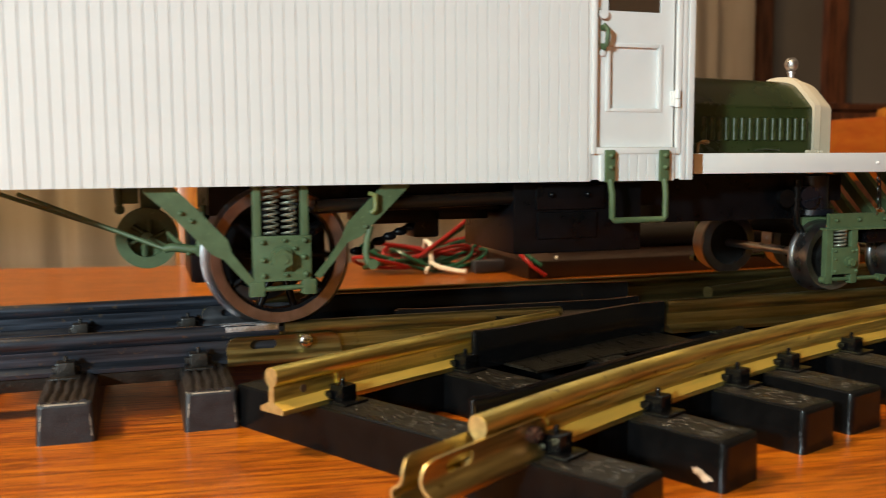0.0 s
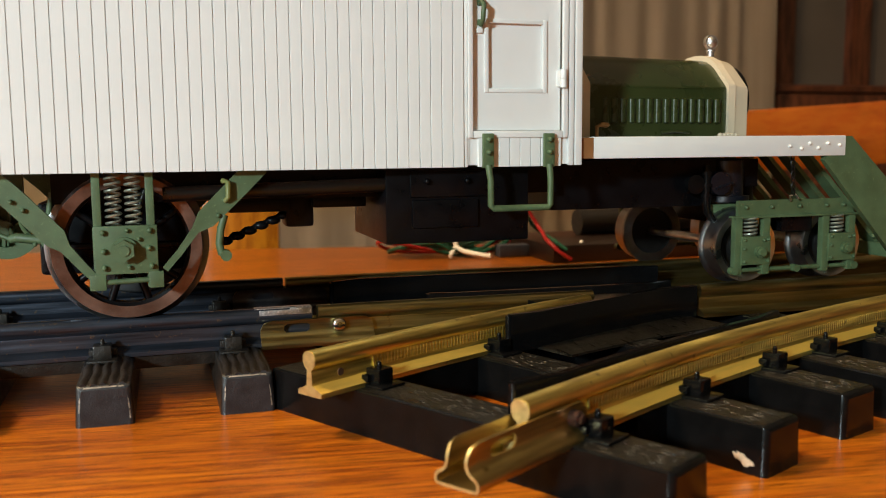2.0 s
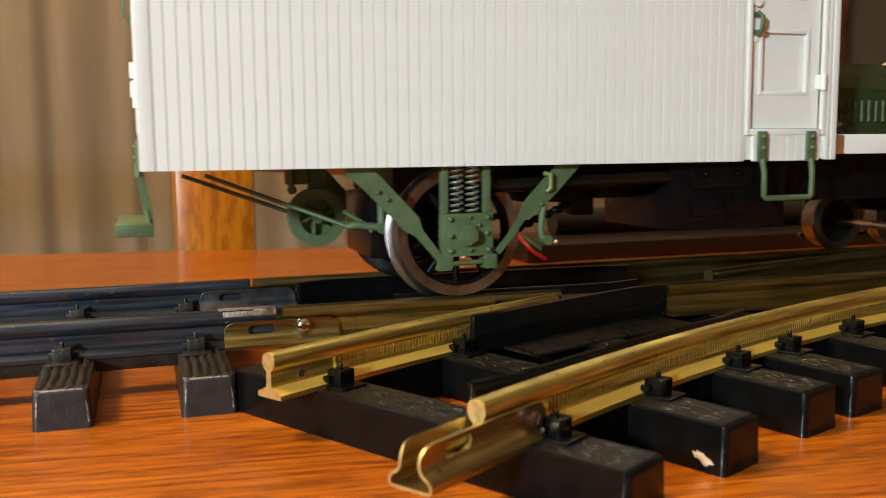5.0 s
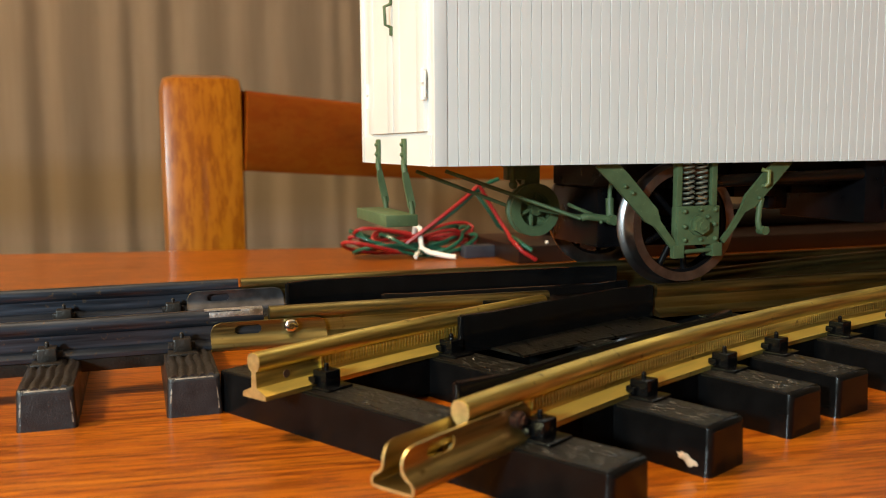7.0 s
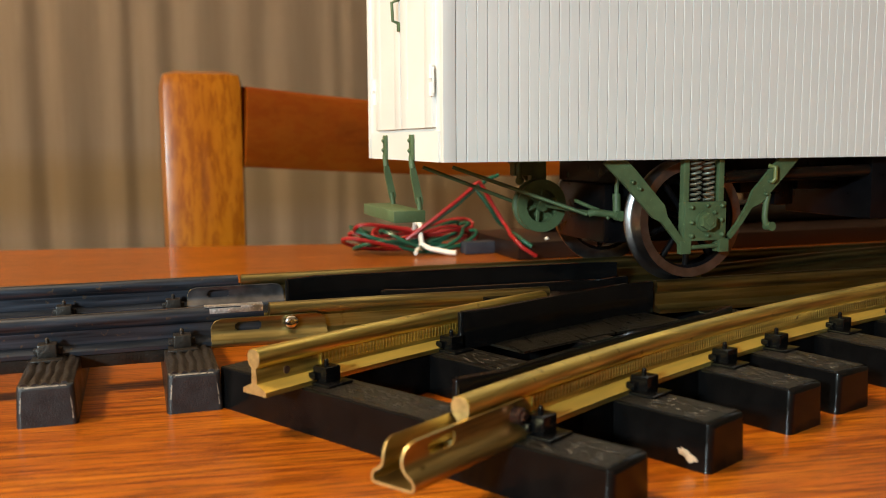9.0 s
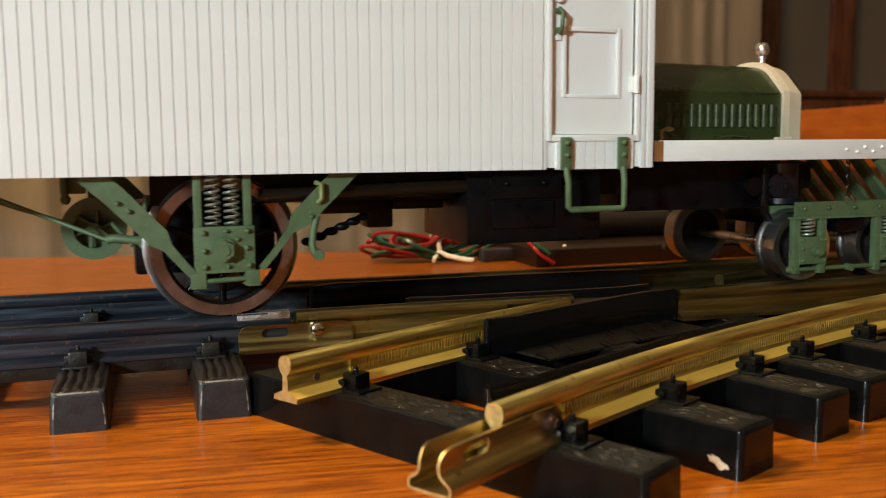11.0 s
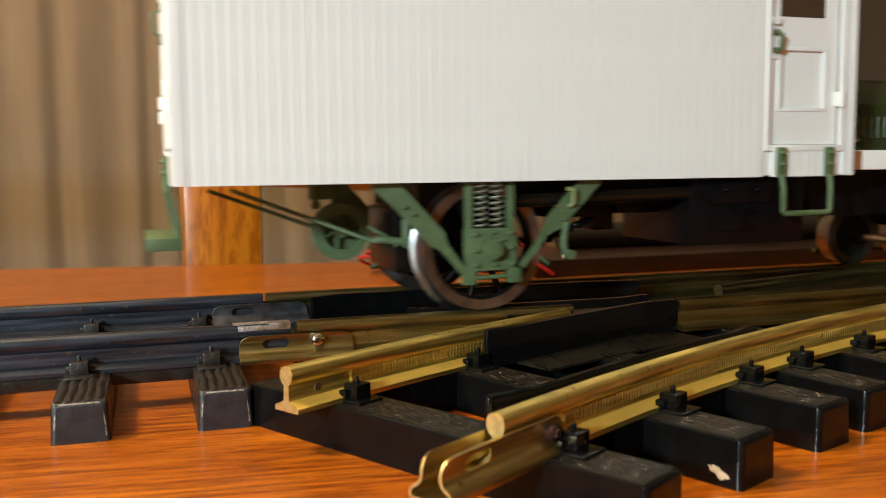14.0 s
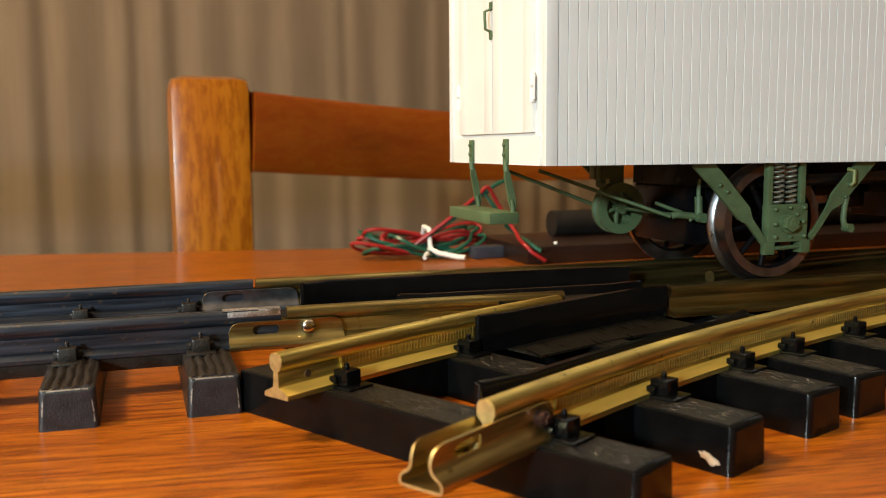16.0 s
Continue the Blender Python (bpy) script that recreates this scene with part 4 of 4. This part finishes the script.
def drive_end(car):
    # axle box with springs, both sides alike
    Y = -29.4
    for s in (1, -1):
        y = Y * s
        bm = bm_()
        box(bm, -5.9, 5.6, y - 0.7, y + 0.7, 27.9, 37.2, 0.25)
        cyl(bm, (-0.5, y - 1.0 * s, 32.6), "y", 2.45, 1.0, 24)
        cyl(bm, (-0.5, y - 2.0 * s, 32.6), "y", 2.05, 1.9, 6)
        ab = part("axle_box", bm, GREEN_PAINT, car, "green axle box plate with bolts")
        bm = bm_()
        cyl(bm, (-0.5, y - 3.0 * s, 32.6), "y", 1.0, 0.5, 18)
        part("axle_end", bm, GREEN_PAINT, ab, "round green axle end")
        for x, z in ((-4.3, 36.0), (0.1, 36.3), (4.2, 36.2), (-4.2, 29.2), (0.3, 29.2), (4.4, 29.3), (-4.2, 32.4), (4.0, 32.8), (2.2, 34.6)):
            bm = bm_()
            bolt(bm, (x, y - 0.9 * s, z), 0.6 if abs(x) > 3 else 0.45, 0.5)
            part("bolt", bm, GREEN_PAINT, ab)
        for x in (-5.2, 4.45):
            bm = bm_()
            ya, yb = sorted((-29.6 * s, -27.7 * s))
            box(bm, x - 0.95, x + 0.95, ya, yb, 25.1, 37.0, 0.2)
            ya, yb = sorted((-29.5 * s, -27.7 * s))
            box(bm, x - 0.78, x + 0.78, ya, yb, 36.5, 47.6, 0.2)
            part("guide_post", bm, GREEN_PAINT, car)
        bm = bm_()
        tube(bm, [(-4.5, y, 26.3), (5.0, y, 26.6)], 0.55, 8)
        box(bm, -7.0, -4.0, y - 0.8, y + 0.8, 24.9, 28.0, 0.2)
        box(bm, 3.8, 6.5, y - 0.8, y + 0.8, 25.0, 28.2, 0.2)
        part("keeper_bar", bm, GREEN_PAINT, car)
        for x in (-2.25, 1.4):
            part("spring", helix(x, y + 1.0 * s, 37.0, 48.0, 1.36, 9, 0.27), SPRING_STEEL, car, "black coil spring")
        # braces
        bm = bm_()
        strap(bm, [(-25.5, y + 0.6 * s, 48.2), (-20.5, y + 0.5 * s, 43.6), (-12.6, y + 0.3 * s, 35.2), (-11.0, y + 0.2 * s, 33.2), (-7.6, y, 29.0), (-6.2, y, 27.4), (-6.2, y, 25.4)], [4.4, 4.4, 4.2, 2.0, 1.7, 1.7, 1.7], 0.9)
        part("brace", bm, GREEN_PAINT, car, "green twisted brace strap")
        bm = bm_()
        strap(bm, [(25.4, y + 0.6 * s, 48.4), (21.0, y + 0.5 * s, 44.0), (14.9, y + 0.3 * s, 38.0), (12.7, y + 0.2 * s, 35.8), (9.6, y, 31.6), (6.8, y, 28.4)], [4.2, 4.2, 4.0, 1.5, 1.25, 1.25], 0.9)
        part("brace", bm, GREEN_PAINT, car, "green twisted brace strap")
        for x, z in ((-19.9, 42.2), (-17.9, 40.6), (18.4, 41.6), (17.2, 38.6)):
            bm = bm_()
            bolt(bm, (x, y - 0.3 * s, z), 0.5, 0.5)
            part("bolt", bm, GREEN_PAINT, car)
    # brake hangers by the near wheel
    bm = bm_()
    tube(bm, [(18.3, -29.0, 45.4), (19.2, -30.4, 45.1), (19.2, -30.4, 42.2), (18.5, -29.9, 41.4)], 0.55, 8)
    part("hook", bm, surface("brassy_green", (0.17, 0.19, 0.06), 0.35), car)
    bm = bm_()
    tube(bm, [(18.4, -29, 38.6), (17.6, -29.2, 36), (17.2, -29.4, 33), (17.5, -29.5, 31.2), (18.4, -29.7, 30.8)], 0.75, 8)
    cyl(bm, (18.4, -29.7, 30.7), "y", 1.1, 2.4, 12)
    part("brake_hanger", bm, GREEN_PAINT, car)
    bm = bm_()
    tube(bm, [(-14.6, -14, 43), (-15.0, -14, 40.5), (-15.3, -14.5, 38.2)], 0.6, 8)
    tube(bm, [(-15.3, -14.5, 38.6), (-15.4, -15, 33.6)], 1.05, 10)
    tube(bm, [(-22.6, -13.6, 33.9), (-21.4, -14.2, 34.2), (-15.4, -14.8, 33.4)], 0.95, 10)
    cyl(bm, (-15.4, -16.0, 33.3), "y", 1.3, 2.4, 12)
    ball(bm, (-18, -15.2, 32.8), 0.5, 8)
    part("brake_hanger", bm, GREEN_PAINT, car)
    # pulley wheel and its rods
    bm = bm_()
    lathe(bm, [(7.0, -2), (7.0, -1), (6.2, -0.6), (6.2, 0.6), (7.0, 1), (7.0, 2), (4.4, 2), (4.4, -2)], 36)
    pul = part("pulley", bm, GREEN_PAINT, car, "green spoked belt pulley", at=(-26.2, 7.3, 34.7))
    for i in range(6):
        a = math.pi * i / 3
        bm = bm_()
        tube(bm, [(1.2 * math.cos(a), -0.6, 1.2 * math.sin(a)), (4.8 * math.cos(a + 0.35), -0.6, 4.8 * math.sin(a + 0.35))], 0.55, 6)
        part("spoke", bm, GREEN_PAINT, pul)
    bm = bm_()
    cyl(bm, (0, -0.8, 0), "y", 1.5, 3.6, 14)
    part("hub", bm, GREEN_PAINT, pul)
    bm = bm_()
    cyl(bm, (0, 1.2, 0), "y", 4.5, 0.6, 30)
    part("web", bm, GREEN_PAINT, pul)
    bm = bm_()
    box(bm, -27.5, -23.0, 9.6, 12, 36, 47, 0.3)
    box(bm, -33.2, -27.8, 8, 11, 42.6, 47.4, 0.4)
    tube(bm, [(-32.2, 7, 47), (-32.2, 7, 43), (-32.0, 7, 41.6)], 0.8, 8)
    ball(bm, (-32.0, 7, 41.4), 1.2, 10)
    part("pulley_bracket", bm, GREEN_PAINT, car)
    for pts in ([(-57.4, 11, 45.2), (-31.9, 11, 35.6)], [(-52.6, 1.8, 45.4), (-22.4, -12.8, 33.6)], [(-25.3, 4.4, 34.7), (-22.2, -12.8, 34.1)]):
        bm = bm_()
        tube(bm, pts, 0.5, 8)
        part("brake_rod", bm, GREEN_PAINT, car)
    bm = bm_()
    tube(bm, [(-21.8, -5, 36.6), (-20.8, -9, 35.6), (-19.4, -13.2, 34.6)], 0.5, 8)
    part("brake_rod", bm, GREEN_PAINT, car)
    # black frame, gearbox, underfloor fittings
    bm = bm_()
    box(bm, -14, 94, -20, 20, 41, 47.0)
    box(bm, 94, 151, -17, 17, 41, 48.0)
    box(bm, 94.1, 138, -16.9, 16.9, 36.5, 41)
    box(bm, -17.6, 12, -12.5, 13, 26, 41, 1)
    part("chassis", bm, CHASSIS_BLACK, car, "matt black underframe")
    bm = bm_()
    tube(bm, [(6.9, -25.6, 42.7), (52.4, -25.6, 43.8)], 1.5, 12)
    part("brake_shaft", bm, SHAFT_BROWN, car)
    bm = bm_()
    box(bm, 51.6, 84.0, -27.4, 5, 31.1, 47.0, 0.5)
    tank = part("battery_box", bm, CHASSIS_BLACK, car, "black underfloor box")
    for d in ((56.9, 74, 41.0, 46.6), (57.2, 72, 34.4, 40.4)):
        bm = bm_()
        box(bm, d[0], d[1], -28.1, -27.2, d[2], d[3], 0.3)
        part("cover", bm, CHASSIS_BLACK, tank)
    for x in (60.4, 69.4):
        bm = bm_()
        bolt(bm, (x, -28.3, 44.4), 0.75, 0.4)
        part("bolt", bm, CHASSIS_BLACK, tank)
    bm = bm_()
    box(bm, 32.4, 38.6, -14, -6, 34.4, 41, 0.8)
    box(bm, 38, 50, -16, 2, 38.6, 41, 0.5)
    box(bm, 20, 33, -16, 2, 38.0, 41, 0.5)
    for i in range(6):
        ball(bm, (19.5 + 2.6 * i, -11, 31.6 + 1.05 * i), 1.25, 8, (1.4, 1, 0.8))
    tube(bm, [(18.5, -11, 31.2), (33, -11, 37.4)], 0.6, 6)
    part("pipe_run", bm, CHASSIS_BLACK, car)


def wheelset(car, name, at, r, spokes, label):
    """An axle, two tyres with flanges and two wheel centres, about its own middle."""
    bm = bm_()
    cyl(bm, (0, 0, 0), "y", 1.6 if r > 12 else 1.3, 66 if r > 12 else 62, 16)
    ax = part(name, bm, CHASSIS_BLACK if r > 12 else TYRE_STEEL, car, label, at=at)
    fl = 1.6 if r > 12 else 0.9
    for s in (-1, 1):
        bm = bm_()
        face = 26.4 if r > 12 else 27.6
        prof = [(r - 0.15, -face), (r + 0.05, 0.8 - face), (r, -22.6), (r + 0.3, -22.0), (r + fl, -21.4), (r + fl, -20.9), (r + fl * 0.6, -20.4), (r - 2.2, -20.4), (r - 2.2, 0.6 - face)]
        lathe(bm, [(a, b * -s) for a, b in prof], 56)
        # far leading tyres: shade under the car put into a darker steel
        part("tyre", bm, DARK_TYRE if r > 12 else (TYRE_STEEL if s < 0 else DARK_TYRE), ax, "turned steel tyre")
        bm = bm_()
        if r > 12:
            lathe(bm, [(a, b * -s) for a, b in [(r - 0.2, -face - 0.1), (r - 0.2, 0.6 - face), (r - 2.5, 0.7 - face), (r - 2.6, 0.1 - face)]], 56)
            part("rim", bm, RIM_BROWN, ax, "brown rusted rim face")
            bm = bm_()
        for i in range(spokes):
            a = 2 * math.pi * (i + 0.5) / spokes
            sb = bm_()
            tube(sb, [(1.5 * math.cos(a), 24.4 * s, 1.5 * math.sin(a)), ((r - 2) * math.cos(a), 23.8 * s, (r - 2) * math.sin(a))], 0.85, 8)
            part("spoke", sb, CHASSIS_BLACK, ax)
        cyl(bm, (0, 25.4 * s, 0), "y", 3.4 if r > 12 else 2.6, 4.2, 20)
        if r < 12:
            cyl(bm, (0, 22.4 * s, 0), "y", r - 1.9, 2.8, 30)
        lathe(bm, [(r - 2.0, (face - 1.0) * s), (r - 2.0, 21.4 * s), (r - 3.2, 21.6 * s), (r - 3.2, (face - 1.4) * s)], 48)
        part("wheel_centre", bm, CHASSIS_BLACK if r > 12 else WHEEL_DARK, ax, "black spoked wheel centre" if r > 12 else "dark steel wheel disc")
    return ax


def front_truck(car):
    X1, X2, Y = 156.2, 183.6, -30.6
    for s in (1, -1):
        y = Y * s
        bm = bm_()
        prism(bm, [(150.2, 34.8), (187.2, 34.8), (183.6, 38.8), (150.2, 38.8)], y - 0.6, y + 0.6)
        box(bm, 148.6, 189.4, y - 1.5, y + 1.3, 34.2, 34.8, 0.1)
        beam = part("truck_beam", bm, GREEN_PAINT, car, "green riveted truck side beam")
        for x in (152.4, 160.2, 169, 177.7, 183.2):
            bm = bm_()
            bolt(bm, (x, y - 0.8 * s, 37.0), 0.55, 0.5)
            part("bolt", bm, GREEN_PAINT, beam)
        for xc in (X1, X2):
            for dx in (-5.9, 2.6):
                bm = bm_()
                box(bm, xc + dx - 1.1, xc + dx + 1.1, y - 1.0, y + 1.0, 19.2, 34.4, 0.2)
                part("pedestal", bm, GREEN_PAINT, beam)
            bm = bm_()
            box(bm, xc - 5.3, xc + 3.6, y - 1.5, y + 0.5, 21.9, 29.4, 0.2)
            cyl(bm, (xc, y - 1.9 * s, 25.3), "y", 1.5, 1.4, 14)
            cyl(bm, (xc, y - 2.9 * s, 25.3), "y", 1.1, 1.2, 6)
            jb = part("journal_box", bm, GREEN_PAINT, beam, "green journal box")
            for ax, az in ((-4.5, 28.5), (2.8, 28.5), (-4.5, 22.8), (2.8, 22.8), (-4.5, 26.2), (1.4, 28.3)):
                bm = bm_()
                bolt(bm, (xc + ax, y - 1.6 * s, az), 0.45, 0.4)
                part("bolt", bm, GREEN_PAINT, jb)
            part("spring", helix(xc - 1.9, y, 29.4, 34.4, 1.7, 5, 0.32), SPRING_STEEL, beam, "black coil spring")
        bm = bm_()
        tube(bm, [(X1 - 6, y, 20.4), (X2 + 3, y, 20.4)], 0.6, 8)
        for x in (X1 - 7.2, X1 + 12, X2 + 3.4):
            cyl(bm, (x, y - 0.6 * s, 20.4), "y", 1.0, 2.2, 12)
        part("tie_rod", bm, GREEN_PAINT, beam)
    bm = bm_()
    box(bm, 165, 175, -29.4, 29.4, 30, 35, 0.5)
    cyl(bm, (170, 0, 38.5), "z", 6, 6, 20)
    part("bolster", bm, CHASSIS_BLACK, car, "black truck bolster")
    bm = bm_()
    cyl(bm, (156, -17, 44), "z", 4.6, 10, 20)
    cyl(bm, (156, -17, 38.6), "z", 6.2, 1.6, 20)
    cyl(bm, (150.4, -20, 43), "y", 3.2, 6, 18)
    for i in range(5):
        cyl(bm, (149 + 1.2 * i, -23.3, 41.8 + 0.3 * i), "y", 0.35, 0.5, 8)
    part("king_pin_housing", bm, surface("blued_black", (0.006, 0.007, 0.011), 0.3), car)
    # air hose and the green bolster plate beside it
    bm = bm_()
    tube(bm, [(146.6, -22, 48), (146.6, -22, 43), (146.4, -22.2, 39), (146.8, -22, 35.5), (149.0, -21.5, 33.0), (152, -21, 32.2)], 1.1, 10)
    for z in (45.8, 42.6, 39.8):
        cyl(bm, (146.5, -22, z), "z", 1.6, 0.9, 14)
    cyl(bm, (143.0, -21.8, 42.8), "y", 2.6, 1.6, 20)
    part("air_hose", bm, BLACK_PLASTIC, car, "glossy black hose and fittings")
    bm = bm_()
    prism(bm, [(147.6, 37.2), (157.6, 37.4), (157.6, 33.6), (150.6, 33.2)], -21.4, -19.8)
    part("bolster_plate", bm, GREEN_PAINT, car)
    # safety chain
    bm = bm_()
    for i in range(7):
        z = 49.9 - 1.5 * i
        c = Vector((165.3 + 0.1 * i, -32.6, z))
        pts = [c + Vector(((0.55 * math.cos(q)) if i % 2 else 0, 0 if i % 2 else 0.55 * math.cos(q), 0.95 * math.sin(q))) for q in [2 * math.pi * j / 10 for j in range(10)]]
        tube(bm, pts, 0.2, 5, True)
    part("chain", bm, SHAFT_BROWN, car, "small dark safety chain")
    bm = bm_()
    tube(bm, [(166.0, -31.6, 38.4), (165.2, -32.2, 39.8), (166.6, -32.6, 40.2), (167.6, -32.6, 39.0)], 0.3, 6)
    part("chain_hook", bm, TYRE_STEEL, car)
    # the pilot
    bm = bm_()
    prism(bm, [(180.1, 55.4), (182, 55.4), (208, 31), (208, 21), (199, 21), (173.4, 49.2)], -34.8, -33.2)
    pil = part("pilot", bm, GREEN_PAINT, car, "green slatted pilot sloping down in front")
    bm = bm_()
    prism(bm, [(180.1, 55.4), (182, 55.4), (208, 31), (208, 21), (199, 21), (173.4, 49.2)], 33.2, 34.8)
    part("side_plate", bm, GREEN_PAINT, pil)
    for i in range(7):
        y = -27.0 + 9.2 * i
        bm = bm_()
        prism(bm, [(179.9, 50.6), (181.5, 50.6), (206.6, 25.6), (205.0, 24.6)], y - 2.3, y + 2.3)
        part("slat", bm, GREEN_PAINT, pil)
    bm = bm_()
    box(bm, 204, 208, -33.1, 33.1, 21, 24.8, 0.3)
    part("toe_board", bm, GREEN_PAINT, pil)
    for i in range(8):
        bm = bm_()
        bolt(bm, (203.6, -29 + 8 * i, 26.6), 0.7, 0.8, "x")
        part("bolt", bm, GREEN_PAINT, pil)


rail_car = thing("rail_car", "white board-sided model rail car with green running gear", "model vehicle")
MM, LIFT, SHIFT = 0.001077, -1.65, -0.6  # box and hood are drawn to a slightly smaller plan
freight_body(rail_car)
SHIFT = 0.0
hood_and_deck(rail_car)
MM, LIFT, SHIFT = 0.001095, -3.1, -0.3  # so is the gear about the driven axle
drive_end(rail_car)
MM, LIFT, SHIFT = 0.001, 0.0, 0.0
front_truck(rail_car)
DRIVE = wheelset(rail_car, "drive_axle", (-0.4, 0, 32.6), 15.75, 10, "driven axle with two spoked wheels")
LEAD = [wheelset(rail_car, "lead_axle", (x, 0, 26.3), 9.45, 0, "small leading axle with two wheels") for x in (155.3, 183.0)]


# ---- what moves: the rail car runs along the straight route, its wheels roll ----
def motions():
    keys = [(0, 25.4), (0.3, 2.8), (0.5, -8.6), (0.8, -14.4), (1.0, -14.7), (2.0, -14.7), (3.0, -14.6), (3.2, -12.0), (3.5, -0.7), (4.0, 25.7), (4.2, 35.6),
            (6.3, 122.6), (6.5, 127.0), (7.0, 136.4), (7.4, 138.5), (9.2, 138.4), (9.5, 133.2), (11.0, 10.4), (11.3, 7.7), (11.5, 7.2), (13.0, 7.2), (13.2, 12.0), (13.4, 22.2),
            (13.5, 28.2), (13.7, 44.4), (14.0, 72.4), (14.3, 102.0), (14.6, 126.0), (15.0, 149.8), (15.3, 158.2), (15.5, 160.0), (16.0, 160.1)]
    ts, xs = [k[0] for k in keys], [k[1] for k in keys]
    n = len(ts)
    h = [ts[i + 1] - ts[i] for i in range(n - 1)]
    d = [(xs[i + 1] - xs[i]) / h[i] for i in range(n - 1)]
    slope = [d[0]] + [0 if d[i - 1] * d[i] <= 0 else (h[i - 1] + h[i]) / (h[i - 1] / d[i - 1] + h[i] / d[i]) for i in range(1, n - 1)] + [0]

    def where(t):
        i = max(j for j in range(n - 1) if ts[j] <= t + 1e-9)
        u = (t - ts[i]) / h[i]
        return ((2 * u ** 3 - 3 * u * u + 1) * xs[i] + (u ** 3 - 2 * u * u + u) * h[i] * slope[i]
                + (3 * u * u - 2 * u ** 3) * xs[i + 1] + (u ** 3 - u * u) * h[i] * slope[i + 1])
    times = [i / 10 for i in range(161)]
    walk(rail_car, [(t, pose(where(t) * MM, 0, 0)) for t in times])
    for ax, r in [(DRIVE, 15.75)] + [(a, 9.45) for a in LEAD]:
        p = ax.location.copy()
        walk(ax, [(t, pose(p.x, p.y, p.z, 0, math.degrees(where(t) / r), 0)) for t in times])


motions()
